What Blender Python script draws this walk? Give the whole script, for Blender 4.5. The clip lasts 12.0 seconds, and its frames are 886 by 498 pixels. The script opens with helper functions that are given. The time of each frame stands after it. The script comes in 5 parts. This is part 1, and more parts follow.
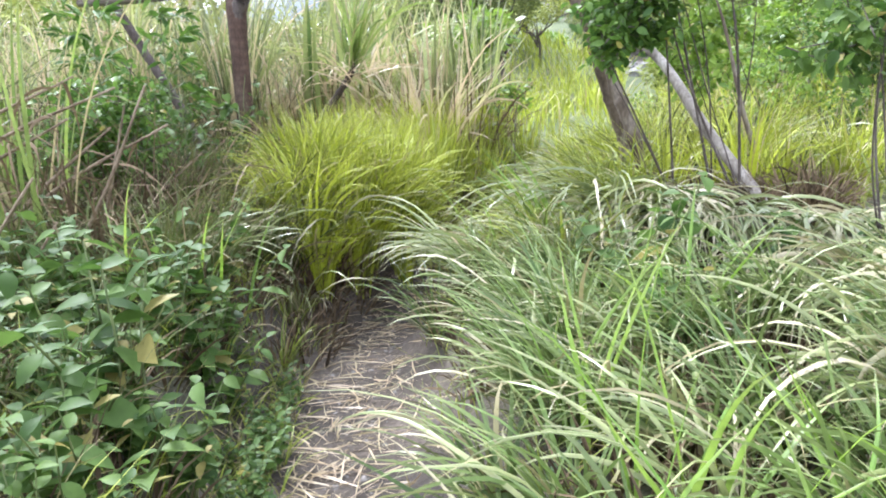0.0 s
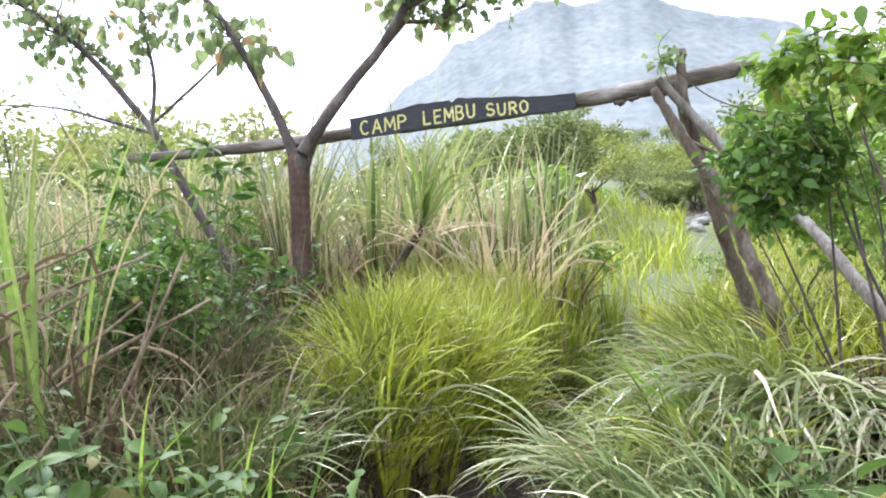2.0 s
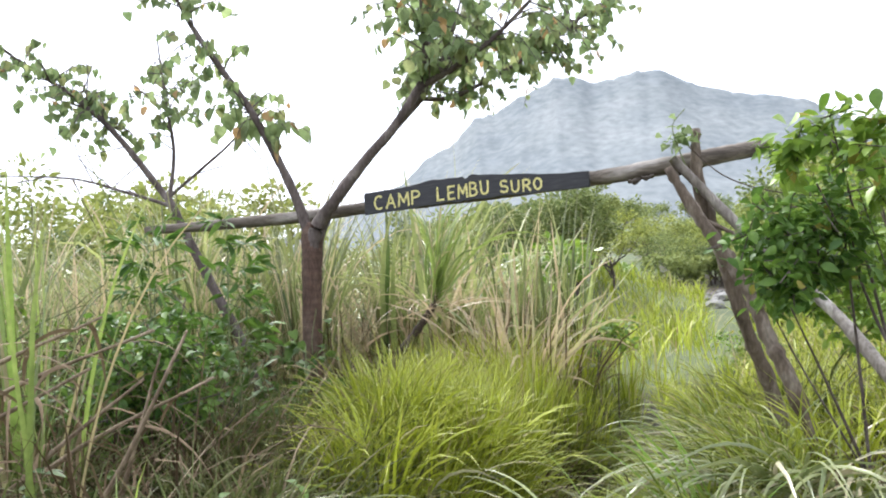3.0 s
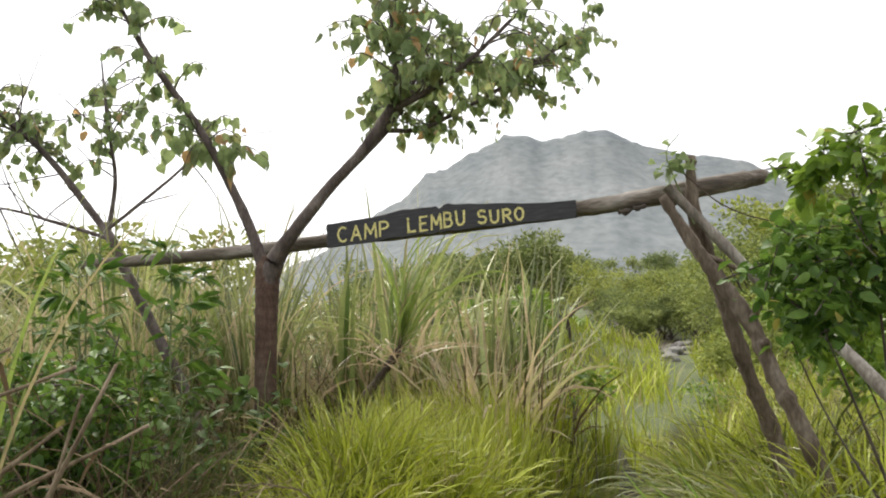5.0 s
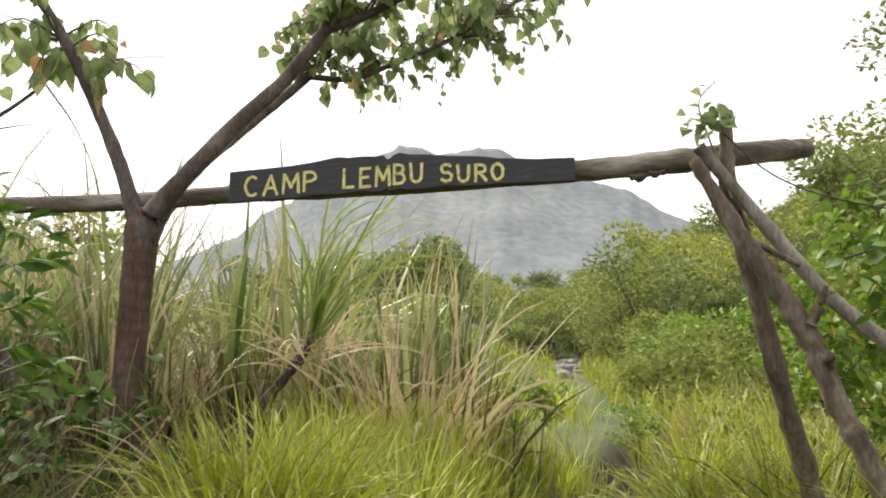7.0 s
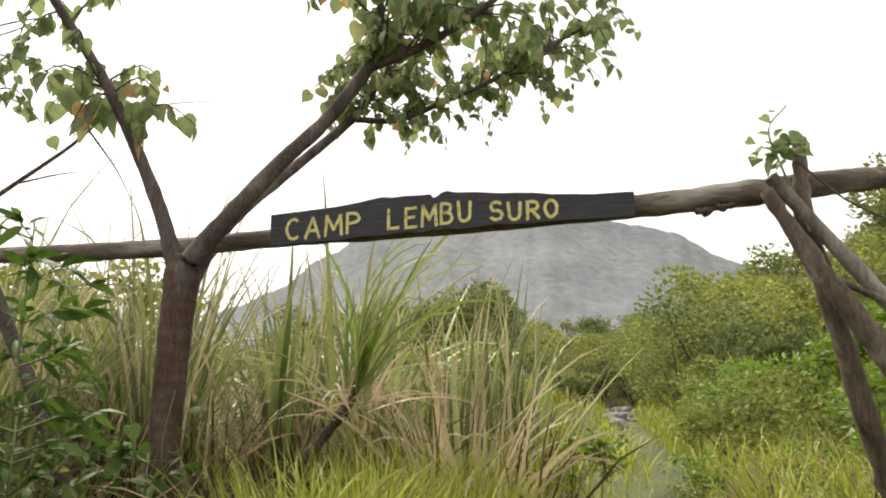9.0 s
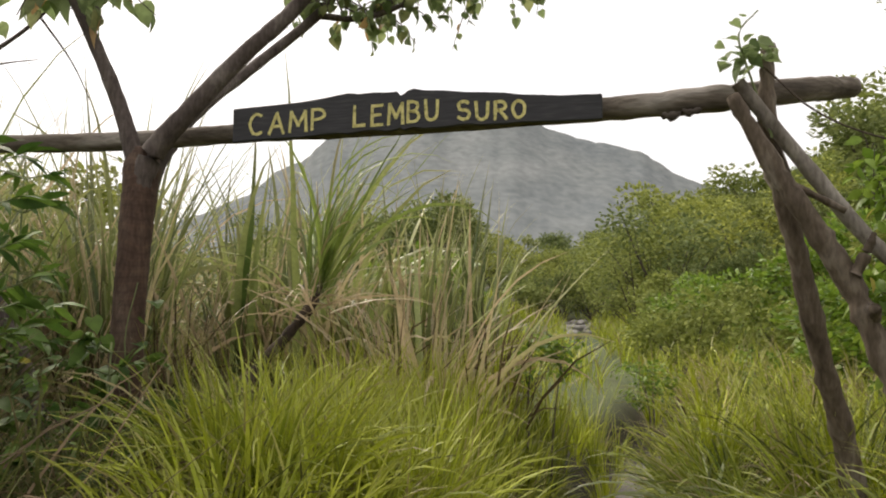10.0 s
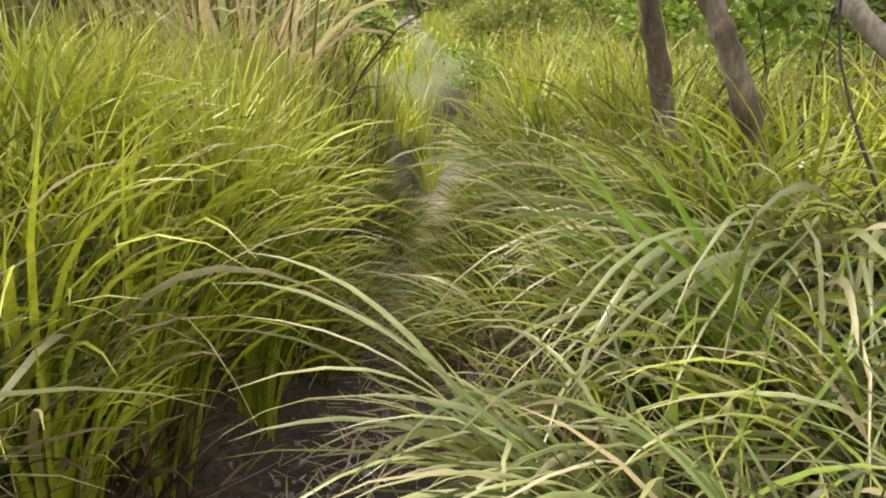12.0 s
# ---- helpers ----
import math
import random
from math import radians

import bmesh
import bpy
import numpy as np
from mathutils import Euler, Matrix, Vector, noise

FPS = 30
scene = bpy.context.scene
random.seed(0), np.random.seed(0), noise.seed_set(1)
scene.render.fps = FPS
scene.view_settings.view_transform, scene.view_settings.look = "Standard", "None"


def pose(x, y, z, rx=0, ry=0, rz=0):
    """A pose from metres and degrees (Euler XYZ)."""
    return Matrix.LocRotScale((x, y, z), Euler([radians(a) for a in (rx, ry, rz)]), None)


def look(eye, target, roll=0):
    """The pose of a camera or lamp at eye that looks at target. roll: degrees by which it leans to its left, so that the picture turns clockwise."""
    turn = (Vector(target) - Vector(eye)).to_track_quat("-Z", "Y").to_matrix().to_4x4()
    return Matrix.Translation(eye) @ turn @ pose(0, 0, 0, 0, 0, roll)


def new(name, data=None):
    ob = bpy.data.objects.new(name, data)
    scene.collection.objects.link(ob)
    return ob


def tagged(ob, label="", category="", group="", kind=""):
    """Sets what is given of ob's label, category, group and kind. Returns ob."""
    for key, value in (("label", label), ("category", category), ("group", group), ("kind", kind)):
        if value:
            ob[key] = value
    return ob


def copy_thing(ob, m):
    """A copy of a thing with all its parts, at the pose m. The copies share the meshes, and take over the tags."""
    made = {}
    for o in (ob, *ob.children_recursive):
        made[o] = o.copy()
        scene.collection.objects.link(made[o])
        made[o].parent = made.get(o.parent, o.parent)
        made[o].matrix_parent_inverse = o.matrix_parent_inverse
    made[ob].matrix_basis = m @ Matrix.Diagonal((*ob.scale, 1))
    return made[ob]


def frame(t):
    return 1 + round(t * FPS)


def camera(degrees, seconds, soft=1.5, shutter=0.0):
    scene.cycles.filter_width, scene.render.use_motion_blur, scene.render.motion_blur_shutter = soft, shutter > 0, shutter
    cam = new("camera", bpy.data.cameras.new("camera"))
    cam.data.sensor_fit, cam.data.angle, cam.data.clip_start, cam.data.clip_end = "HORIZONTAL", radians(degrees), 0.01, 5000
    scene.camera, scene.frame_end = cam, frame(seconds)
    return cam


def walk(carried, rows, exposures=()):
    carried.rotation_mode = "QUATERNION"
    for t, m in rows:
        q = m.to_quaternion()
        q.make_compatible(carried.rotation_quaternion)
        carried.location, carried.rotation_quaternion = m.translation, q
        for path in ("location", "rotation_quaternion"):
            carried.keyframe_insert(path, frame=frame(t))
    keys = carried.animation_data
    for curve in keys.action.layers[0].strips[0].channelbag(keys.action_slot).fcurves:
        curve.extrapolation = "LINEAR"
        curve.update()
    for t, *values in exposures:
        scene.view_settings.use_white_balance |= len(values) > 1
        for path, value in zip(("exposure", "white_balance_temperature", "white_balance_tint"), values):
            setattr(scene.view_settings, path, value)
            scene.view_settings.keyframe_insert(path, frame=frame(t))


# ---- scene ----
cam = camera(59.2, 12.0, soft=2.0)
PATH = [
    (0, (0.238, 1.210, 1.213), (0.009, 3.149, 0.783), -4.3),
    (0.5, (0.196, 1.389, 1.180), (-0.050, 3.334, 0.783), -4.8),
    (0.6, (0.158, 1.422, 1.176), (-0.114, 3.351, 0.719), -6.0),
    (0.7, (0.169, 1.504, 1.156), (-0.232, 3.421, 0.749), -5.1),
    (0.8, (0.181, 1.564, 1.188), (-0.304, 3.482, 0.899), -4.1),
    (1, (0.194, 1.611, 1.280), (-0.354, 3.514, 0.997), -3.1),
    (1.5, (-0.105, 1.955, 1.251), (-0.449, 3.924, 1.178), -5.6),
    (2, (-0.144, 2.126, 1.273), (-0.465, 4.099, 1.237), -4.2),
    (2.5, (-0.150, 2.160, 1.292), (-0.528, 4.118, 1.431), -2.8),
    (3, (-0.111, 2.194, 1.306), (-0.466, 4.157, 1.455), -3.4),
    (3.2, (-0.108, 2.205, 1.306), (-0.446, 4.168, 1.488), -2.8),
    (4.8, (-0.279, 2.469, 1.290), (-0.533, 4.438, 1.528), -3.1),
    (5, (-0.333, 2.659, 1.240), (-0.552, 4.627, 1.519), -3.2),
    (5.5, (-0.462, 2.944, 1.205), (-0.672, 4.920, 1.440), -1.9),
    (6, (-0.503, 3.337, 1.231), (-0.694, 5.306, 1.529), -1.4),
    (6.5, (-0.639, 3.666, 1.169), (-0.708, 5.641, 1.471), -0.4),
    (7, (-0.741, 3.875, 1.218), (-0.673, 5.852, 1.512), -0.5),
    (9, (-0.750, 4.085, 1.234), (-0.801, 6.041, 1.647), -0.7),
    (9.5, (-0.760, 4.081, 1.223), (-0.805, 6.043, 1.602), -0.1),
    (10, (-0.757, 4.090, 1.173), (-0.716, 6.080, 1.367), 0.2),
    (10.5, (-0.749, 4.089, 1.151), (-0.635, 6.084, 1.220), 0.3),
    (11, (-0.742, 4.114, 1.111), (-0.554, 6.098, 0.949), 0.0),
    (11.5, (-0.736, 4.162, 1.073), (-0.418, 6.095, 0.666), 0.1),
    (12, (-0.651, 4.380, 0.983), (-0.212, 6.251, 0.429), -0.7),
]
EXPOSURES = [(0.0, 1.78, 5550, 14), (1.0, 1.75, 5550, 14), (1.6, 1.66, 5600, 14), (2.6, 1.42, 5750, 14), (3.2, 1.2, 5950, 13), (4.8, 0.66, 6550, 11), (6.5, 0.82, 6750, 11), (7.2, 0.80, 6800, 12), (9.0, 0.6, 7000, 13), (9.5, 0.44, 7000, 13), (10.6, 0.04, 7050, 13), (11.1, 0.2, 7150, 13), (11.6, 0.68, 7250, 13), (12.0, 1.14, 7150, 13)]
walk(cam, [(t, look(eye, target, roll)) for t, eye, target, roll in PATH], EXPOSURES)

# ---- world and sun: bright overcast, the sun veiled ahead to the left ----
SUN_AZ, SUN_EL = -38.0, 52.0
world = bpy.data.worlds.new("overcast_sky")
scene.world = world
world.use_nodes = True
wn, wl = world.node_tree.nodes, world.node_tree.links
wn.clear()
w_out = wn.new("ShaderNodeOutputWorld")
w_add = wn.new("ShaderNodeAddShader")
w_sky = wn.new("ShaderNodeTexSky")
w_sky.sky_type = "NISHITA"
w_sky.sun_disc = False
w_sky.sun_elevation = radians(SUN_EL)
w_sky.sun_rotation = radians(SUN_AZ)
w_sky.dust_density = 4.0
w_hs = wn.new("ShaderNodeHueSaturation")
w_hs.inputs["Saturation"].default_value = 0.35
w_b1 = wn.new("ShaderNodeBackground")
w_b1.inputs["Strength"].default_value = 0.05
w_b2 = wn.new("ShaderNodeBackground")
w_b2.inputs["Strength"].default_value = 0.8
w_tc = wn.new("ShaderNodeTexCoord")
w_no = wn.new("ShaderNodeTexNoise")
w_no.inputs["Scale"].default_value = 2.2
w_no.inputs["Detail"].default_value = 4.0
w_cr = wn.new("ShaderNodeValToRGB")
w_cr.color_ramp.elements[0].position = 0.3
w_cr.color_ramp.elements[0].color = (0.86, 0.89, 0.93, 1)
w_cr.color_ramp.elements[1].position = 0.7
w_cr.color_ramp.elements[1].color = (1.0, 1.0, 1.0, 1)
wl.new(w_tc.outputs["Generated"], w_no.inputs["Vector"])
wl.new(w_no.outputs["Fac"], w_cr.inputs["Fac"])
wl.new(w_cr.outputs["Color"], w_b2.inputs["Color"])
wl.new(w_sky.outputs["Color"], w_hs.inputs["Color"])
wl.new(w_hs.outputs["Color"], w_b1.inputs["Color"])
wl.new(w_b1.outputs["Background"], w_add.inputs[0])
wl.new(w_b2.outputs["Background"], w_add.inputs[1])
wl.new(w_add.outputs["Shader"], w_out.inputs["Surface"])

sun_data = bpy.data.lights.new("sun", "SUN")
sun_data.energy, sun_data.angle, sun_data.color = 2.6, radians(14), (1.0, 0.95, 0.86)
sun = new("sun", sun_data)
_a, _e = radians(SUN_AZ), radians(SUN_EL)
sun.matrix_world = look((0, 0, 60), Vector((0, 0, 60)) - Vector((math.sin(_a) * math.cos(_e), math.cos(_a) * math.cos(_e), math.sin(_e))))

rng = np.random.default_rng(7)


# ---- materials ----
def material(name):
    m = bpy.data.materials.new(name)
    m.use_nodes = True
    nt = m.node_tree
    return m, nt.nodes, nt.links, nt.nodes["Principled BSDF"]


def ramp(nodes, stops):
    r = nodes.new("ShaderNodeValToRGB")
    els = r.color_ramp.elements
    while len(els) < len(stops):
        els.new(0.5)
    for e, (p, c) in zip(els, stops):
        e.position, e.color = p, (*c, 1)
    return r


def noise_tex(nodes, links, scale, detail=4.0, vector=None, distortion=0.0):
    n = nodes.new("ShaderNodeTexNoise")
    n.inputs["Scale"].default_value = scale
    n.inputs["Detail"].default_value = detail
    n.inputs["Distortion"].default_value = distortion
    if vector is None:
        tc = nodes.new("ShaderNodeTexCoord")
        vector = tc.outputs["Object"]
    links.new(vector, n.inputs["Vector"])
    return n


def mix_rgb(nodes, links, fac, a, b, mode="MIX"):
    n = nodes.new("ShaderNodeMix")
    n.data_type, n.blend_type = "RGBA", mode
    for value, sock in ((fac, n.inputs[0]), (a, n.inputs[6]), (b, n.inputs[7])):
        if isinstance(value, bpy.types.NodeSocket):
            links.new(value, sock)
        elif isinstance(value, tuple):
            sock.default_value = (*value, 1)
        else:
            sock.default_value = value
    return n.outputs[2]


def attr(nodes, name):
    n = nodes.new("ShaderNodeAttribute")
    n.attribute_name = name
    return n.outputs["Fac"]


def add_translucent(m, nodes, links, bsdf, colour, amount):
    out = nodes["Material Output"]
    tr = nodes.new("ShaderNodeBsdfTranslucent")
    links.new(colour, tr.inputs["Color"])
    mx = nodes.new("ShaderNodeMixShader")
    mx.inputs[0].default_value = amount
    links.new(bsdf.outputs[0], mx.inputs[1])
    links.new(tr.outputs[0], mx.inputs[2])
    links.new(mx.outputs[0], out.inputs["Surface"])


def foliage_mat(name, dark, light, straw=(0.36, 0.29, 0.16), rough=0.5, spec=0.35, trans=0.38, vary=0.0):
    """Leaf or blade: two greens by piece, straw by the piece's dryness, a dry tip."""
    m, n, l, b = material(name)
    base = mix_rgb(n, l, attr(n, "tint"), dark, light)
    dry = mix_rgb(n, l, attr(n, "dry"), base, straw)
    pw = n.new("ShaderNodeMath")
    pw.operation = "POWER"
    l.new(attr(n, "along"), pw.inputs[0])
    pw.inputs[1].default_value = 7.0
    ml = n.new("ShaderNodeMath")
    ml.operation = "MULTIPLY"
    l.new(pw.outputs[0], ml.inputs[0])
    ml.inputs[1].default_value = 0.45
    tip = mix_rgb(n, l, ml.outputs[0], dry, straw)
    ns = noise_tex(n, l, 35.0, 3.0)
    rp = ramp(n, [(0.3, (0.78, 0.78, 0.78)), (0.7, (1.15, 1.15, 1.1))])
    l.new(ns.outputs["Fac"], rp.inputs["Fac"])
    col = mix_rgb(n, l, 0.8, tip, rp.outputs["Color"], "MULTIPLY")
    if vary:
        oi = n.new("ShaderNodeObjectInfo")
        rv = ramp(n, [(0.0, (0.68, 0.74, 0.72)), (0.5, (0.95, 0.95, 0.9)), (1.0, (1.25, 1.18, 0.95))])
        l.new(oi.outputs["Random"], rv.inputs["Fac"])
        col = mix_rgb(n, l, vary, col, rv.outputs["Color"], "MULTIPLY")
    l.new(col, b.inputs["Base Color"])
    b.inputs["Roughness"].default_value = rough
    b.inputs["Specular IOR Level"].default_value = spec
    add_translucent(m, n, l, b, col, trans)
    return m


M_LIME = foliage_mat("lime_grass", (0.16, 0.215, 0.010), (0.48, 0.545, 0.035), rough=0.42, spec=0.25, trans=0.2)
M_GRASS = foliage_mat("green_grass", (0.085, 0.135, 0.014), (0.36, 0.42, 0.05), rough=0.42, spec=0.28, trans=0.2)
M_VERGE = foliage_mat("verge_grass", (0.05, 0.095, 0.022), (0.19, 0.275, 0.075), rough=0.42, spec=0.32, trans=0.16)
M_PALE = foliage_mat("pale_grass", (0.12, 0.165, 0.042), (0.30, 0.335, 0.13), straw=(0.50, 0.43, 0.29), rough=0.34, spec=0.6, trans=0.2)
M_REED = foliage_mat("reed_leaf", (0.055, 0.10, 0.02), (0.40, 0.46, 0.15), straw=(0.56, 0.43, 0.29), rough=0.38, spec=0.6, trans=0.35)
M_CANE = foliage_mat("cane_leaf", (0.10, 0.17, 0.03), (0.28, 0.38, 0.08), rough=0.38, spec=0.5)
M_BROAD = foliage_mat("broad_leaf", (0.09, 0.17, 0.02), (0.27, 0.38, 0.055), straw=(0.38, 0.32, 0.08), rough=0.4)
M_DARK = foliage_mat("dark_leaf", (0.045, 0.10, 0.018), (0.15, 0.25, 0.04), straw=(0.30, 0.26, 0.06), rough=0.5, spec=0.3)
M_HEART = foliage_mat("heart_leaf", (0.14, 0.20, 0.08), (0.30, 0.37, 0.16), straw=(0.42, 0.27, 0.12), trans=0.62)
M_WEED = foliage_mat("weed_leaf", (0.040, 0.085, 0.015), (0.125, 0.20, 0.042), straw=(0.36, 0.30, 0.10), rough=0.55, spec=0.25)
M_FAR = foliage_mat("far_leaf", (0.11, 0.145, 0.05), (0.27, 0.31, 0.12), rough=0.7, spec=0.15, trans=0.3, vary=1.0)
M_FARL = foliage_mat("far_light_leaf", (0.15, 0.185, 0.045), (0.35, 0.385, 0.11), rough=0.7, spec=0.15, trans=0.3, vary=1.0)
M_FRESH = foliage_mat("fresh_blade", (0.13, 0.26, 0.025), (0.27, 0.42, 0.05), rough=0.38, spec=0.45, trans=0.4)
# grass darkened in colour to stand for shade under reeds and bushes
M_SHADE_GRASS = foliage_mat("shade_grass", (0.040, 0.062, 0.014), (0.115, 0.145, 0.038), straw=(0.24, 0.18, 0.11), rough=0.55, spec=0.15, trans=0.2)
# dead grass brown, deepened so that tussock feet look shaded
M_THATCH = foliage_mat("dead_thatch_shade", (0.040, 0.028, 0.017), (0.11, 0.078, 0.046), straw=(0.22, 0.16, 0.10), rough=0.8, spec=0.1, trans=0.1)


def bark_mat(name, dark, mid, light, ring=0.0, scale=1.0, rough=0.85, along="Z"):
    m, n, l, b = material(name)
    tc = n.new("ShaderNodeTexCoord")
    mp = n.new("ShaderNodeMapping")
    mp.inputs["Scale"].default_value = (scale, scale, 0.3 * scale) if along == "Z" else (0.16 * scale, scale, scale)
    l.new(tc.outputs["Object"], mp.inputs["Vector"])
    n1 = noise_tex(n, l, 9.0, 5.0, mp.outputs["Vector"], 0.6)
    n2 = noise_tex(n, l, 70.0, 6.0, mp.outputs["Vector"])
    r1 = ramp(n, [(0.28, dark), (0.52, mid), (0.75, light)])
    l.new(n1.outputs["Fac"], r1.inputs["Fac"])
    r2 = ramp(n, [(0.35, (0.6, 0.58, 0.56)), (0.65, (1.2, 1.2, 1.2))])
    l.new(n2.outputs["Fac"], r2.inputs["Fac"])
    col = mix_rgb(n, l, 0.75, r1.outputs["Color"], r2.outputs["Color"], "MULTIPLY")
    height = n2.outputs["Fac"]
    if ring:
        wv = n.new("ShaderNodeTexWave")
        wv.wave_type, wv.bands_direction = "BANDS", "Z"
        wv.inputs["Scale"].default_value = 5.0
        wv.inputs["Distortion"].default_value = 6.0
        wv.inputs["Detail"].default_value = 3.0
        l.new(tc.outputs["Object"], wv.inputs["Vector"])
        r3 = ramp(n, [(0.0, (0.62, 0.6, 0.6)), (0.14, (1, 1, 1)), (0.9, (1, 1, 1)), (1.0, (1.35, 1.3, 1.25))])
        l.new(wv.outputs["Fac"], r3.inputs["Fac"])
        col = mix_rgb(n, l, ring, col, r3.outputs["Color"], "MULTIPLY")
    l.new(col, b.inputs["Base Color"])
    b.inputs["Roughness"].default_value = rough
    b.inputs["Specular IOR Level"].default_value = 0.25
    bp = n.new("ShaderNodeBump")
    bp.inputs["Strength"].default_value = 0.6
    bp.inputs["Distance"].default_value = 0.008
    l.new(height, bp.inputs["Height"])
    l.new(bp.outputs["Normal"], b.inputs["Normal"])
    return m


M_BARK = bark_mat("reddish_bark", (0.045, 0.027, 0.019), (0.075, 0.045, 0.032), (0.115, 0.080, 0.060), ring=0.45)
M_LIMB = bark_mat("grey_brown_bark", (0.05, 0.038, 0.033), (0.095, 0.075, 0.067), (0.17, 0.145, 0.13), ring=0.22)
M_LOG = bark_mat("peeling_log", (0.05, 0.040, 0.032), (0.15, 0.125, 0.10), (0.34, 0.31, 0.275), along="X")
M_POST = bark_mat("weathered_post", (0.055, 0.040, 0.028), (0.14, 0.108, 0.080), (0.32, 0.28, 0.235))
M_STALK = bark_mat("dry_stalk", (0.11, 0.078, 0.05), (0.21, 0.16, 0.105), (0.34, 0.27, 0.19))
M_DEAD = bark_mat("dead_stem", (0.035, 0.026, 0.02), (0.075, 0.055, 0.042), (0.14, 0.11, 0.085))
M_STEM, _n, _l, _b = material("green_stem")
_r = ramp(_n, [(0.3, (0.07, 0.10, 0.03)), (0.7, (0.16, 0.19, 0.06))])
_l.new(noise_tex(_n, _l, 20.0).outputs["Fac"], _r.inputs["Fac"])
_l.new(_r.outputs["Color"], _b.inputs["Base Color"])
_b.inputs["Roughness"].default_value = 0.6

M_SIGN, _n, _l, _b = material("black_painted_plank")
_tc = _n.new("ShaderNodeTexCoord")
_mp = _n.new("ShaderNodeMapping")
_mp.inputs["Scale"].default_value = (2.0, 20.0, 20.0)
_l.new(_tc.outputs["Object"], _mp.inputs["Vector"])
_ns = noise_tex(_n, _l, 5.0, 6.0, _mp.outputs["Vector"])
_r = ramp(_n, [(0.3, (0.008, 0.008, 0.010)), (0.6, (0.022, 0.021, 0.024)), (0.8, (0.05, 0.045, 0.042))])
_l.new(_ns.outputs["Fac"], _r.inputs["Fac"])
_l.new(_r.outputs["Color"], _b.inputs["Base Color"])
_b.inputs["Roughness"].default_value = 0.62
_bp = _n.new("ShaderNodeBump")
_bp.inputs["Strength"].default_value = 0.5
_bp.inputs["Distance"].default_value = 0.004
_l.new(_ns.outputs["Fac"], _bp.inputs["Height"])
_l.new(_bp.outputs["Normal"], _b.inputs["Normal"])

M_PAINT, _n, _l, _b = material("yellow_paint")
_ns = noise_tex(_n, _l, 60.0, 5.0)
_r = ramp(_n, [(0.28, (0.16, 0.14, 0.05)), (0.42, (0.52, 0.46, 0.15)), (0.7, (0.70, 0.63, 0.27))])
_l.new(_ns.outputs["Fac"], _r.inputs["Fac"])
_l.new(_r.outputs["Color"], _b.inputs["Base Color"])
_b.inputs["Roughness"].default_value = 0.6

M_GROUND, _n, _l, _b = material("soil_and_litter")
_n1 = noise_tex(_n, _l, 1.6, 6.0)
_n2 = noise_tex(_n, _l, 45.0, 8.0)
_r1 = ramp(_n, [(0.3, (0.030, 0.023, 0.017)), (0.5, (0.062, 0.048, 0.036)), (0.72, (0.115, 0.092, 0.072))])
_l.new(_n1.outputs["Fac"], _r1.inputs["Fac"])
_r2 = ramp(_n, [(0.32, (0.45, 0.43, 0.40)), (0.55, (1.0, 1.0, 1.0)), (0.72, (1.5, 1.5, 1.5))])
_l.new(_n2.outputs["Fac"], _r2.inputs["Fac"])
_col = mix_rgb(_n, _l, 0.9, _r1.outputs["Color"], _r2.outputs["Color"], "MULTIPLY")
_nf = noise_tex(_n, _l, 0.35, 7.0)
_rf = ramp(_n, [(0.35, (0.05, 0.07, 0.022)), (0.65, (0.11, 0.13, 0.045))])
_l.new(_nf.outputs["Fac"], _rf.inputs["Fac"])
_col = mix_rgb(_n, _l, attr(_n, "meadow"), _col, _rf.outputs["Color"])
_rs = ramp(_n, [(0.3, (0.13, 0.118, 0.105)), (0.7, (0.30, 0.28, 0.26))])
_l.new(_n2.outputs["Fac"], _rs.inputs["Fac"])
_col = mix_rgb(_n, _l, attr(_n, "sand"), _col, _rs.outputs["Color"])
_l.new(_col, _b.inputs["Base Color"])
_b.inputs["Roughness"].default_value = 0.95
_bp = _n.new("ShaderNodeBump")
_bp.inputs["Strength"].default_value = 0.8
_bp.inputs["Distance"].default_value = 0.02
_l.new(_n2.outputs["Fac"], _bp.inputs["Height"])
_l.new(_bp.outputs["Normal"], _b.inputs["Normal"])

M_STONE, _n, _l, _b = material("pale_river_stone")
_ns = noise_tex(_n, _l, 4.0, 6.0)
_r = ramp(_n, [(0.3, (0.12, 0.115, 0.105)), (0.7, (0.28, 0.27, 0.25))])
_l.new(_ns.outputs["Fac"], _r.inputs["Fac"])
_l.new(_r.outputs["Color"], _b.inputs["Base Color"])
_b.inputs["Roughness"].default_value = 0.9

M_PEBBLE, _n, _l, _b = material("trail_pebble")
_r = ramp(_n, [(0.3, (0.09, 0.08, 0.07)), (0.7, (0.24, 0.22, 0.20))])
_l.new(noise_tex(_n, _l, 30.0, 4.0).outputs["Fac"], _r.inputs["Fac"])
_l.new(_r.outputs["Color"], _b.inputs["Base Color"])
_b.inputs["Roughness"].default_value = 0.9

M_POLE = bark_mat("pale_grey_pole", (0.13, 0.11, 0.09), (0.27, 0.24, 0.21), (0.42, 0.39, 0.35))

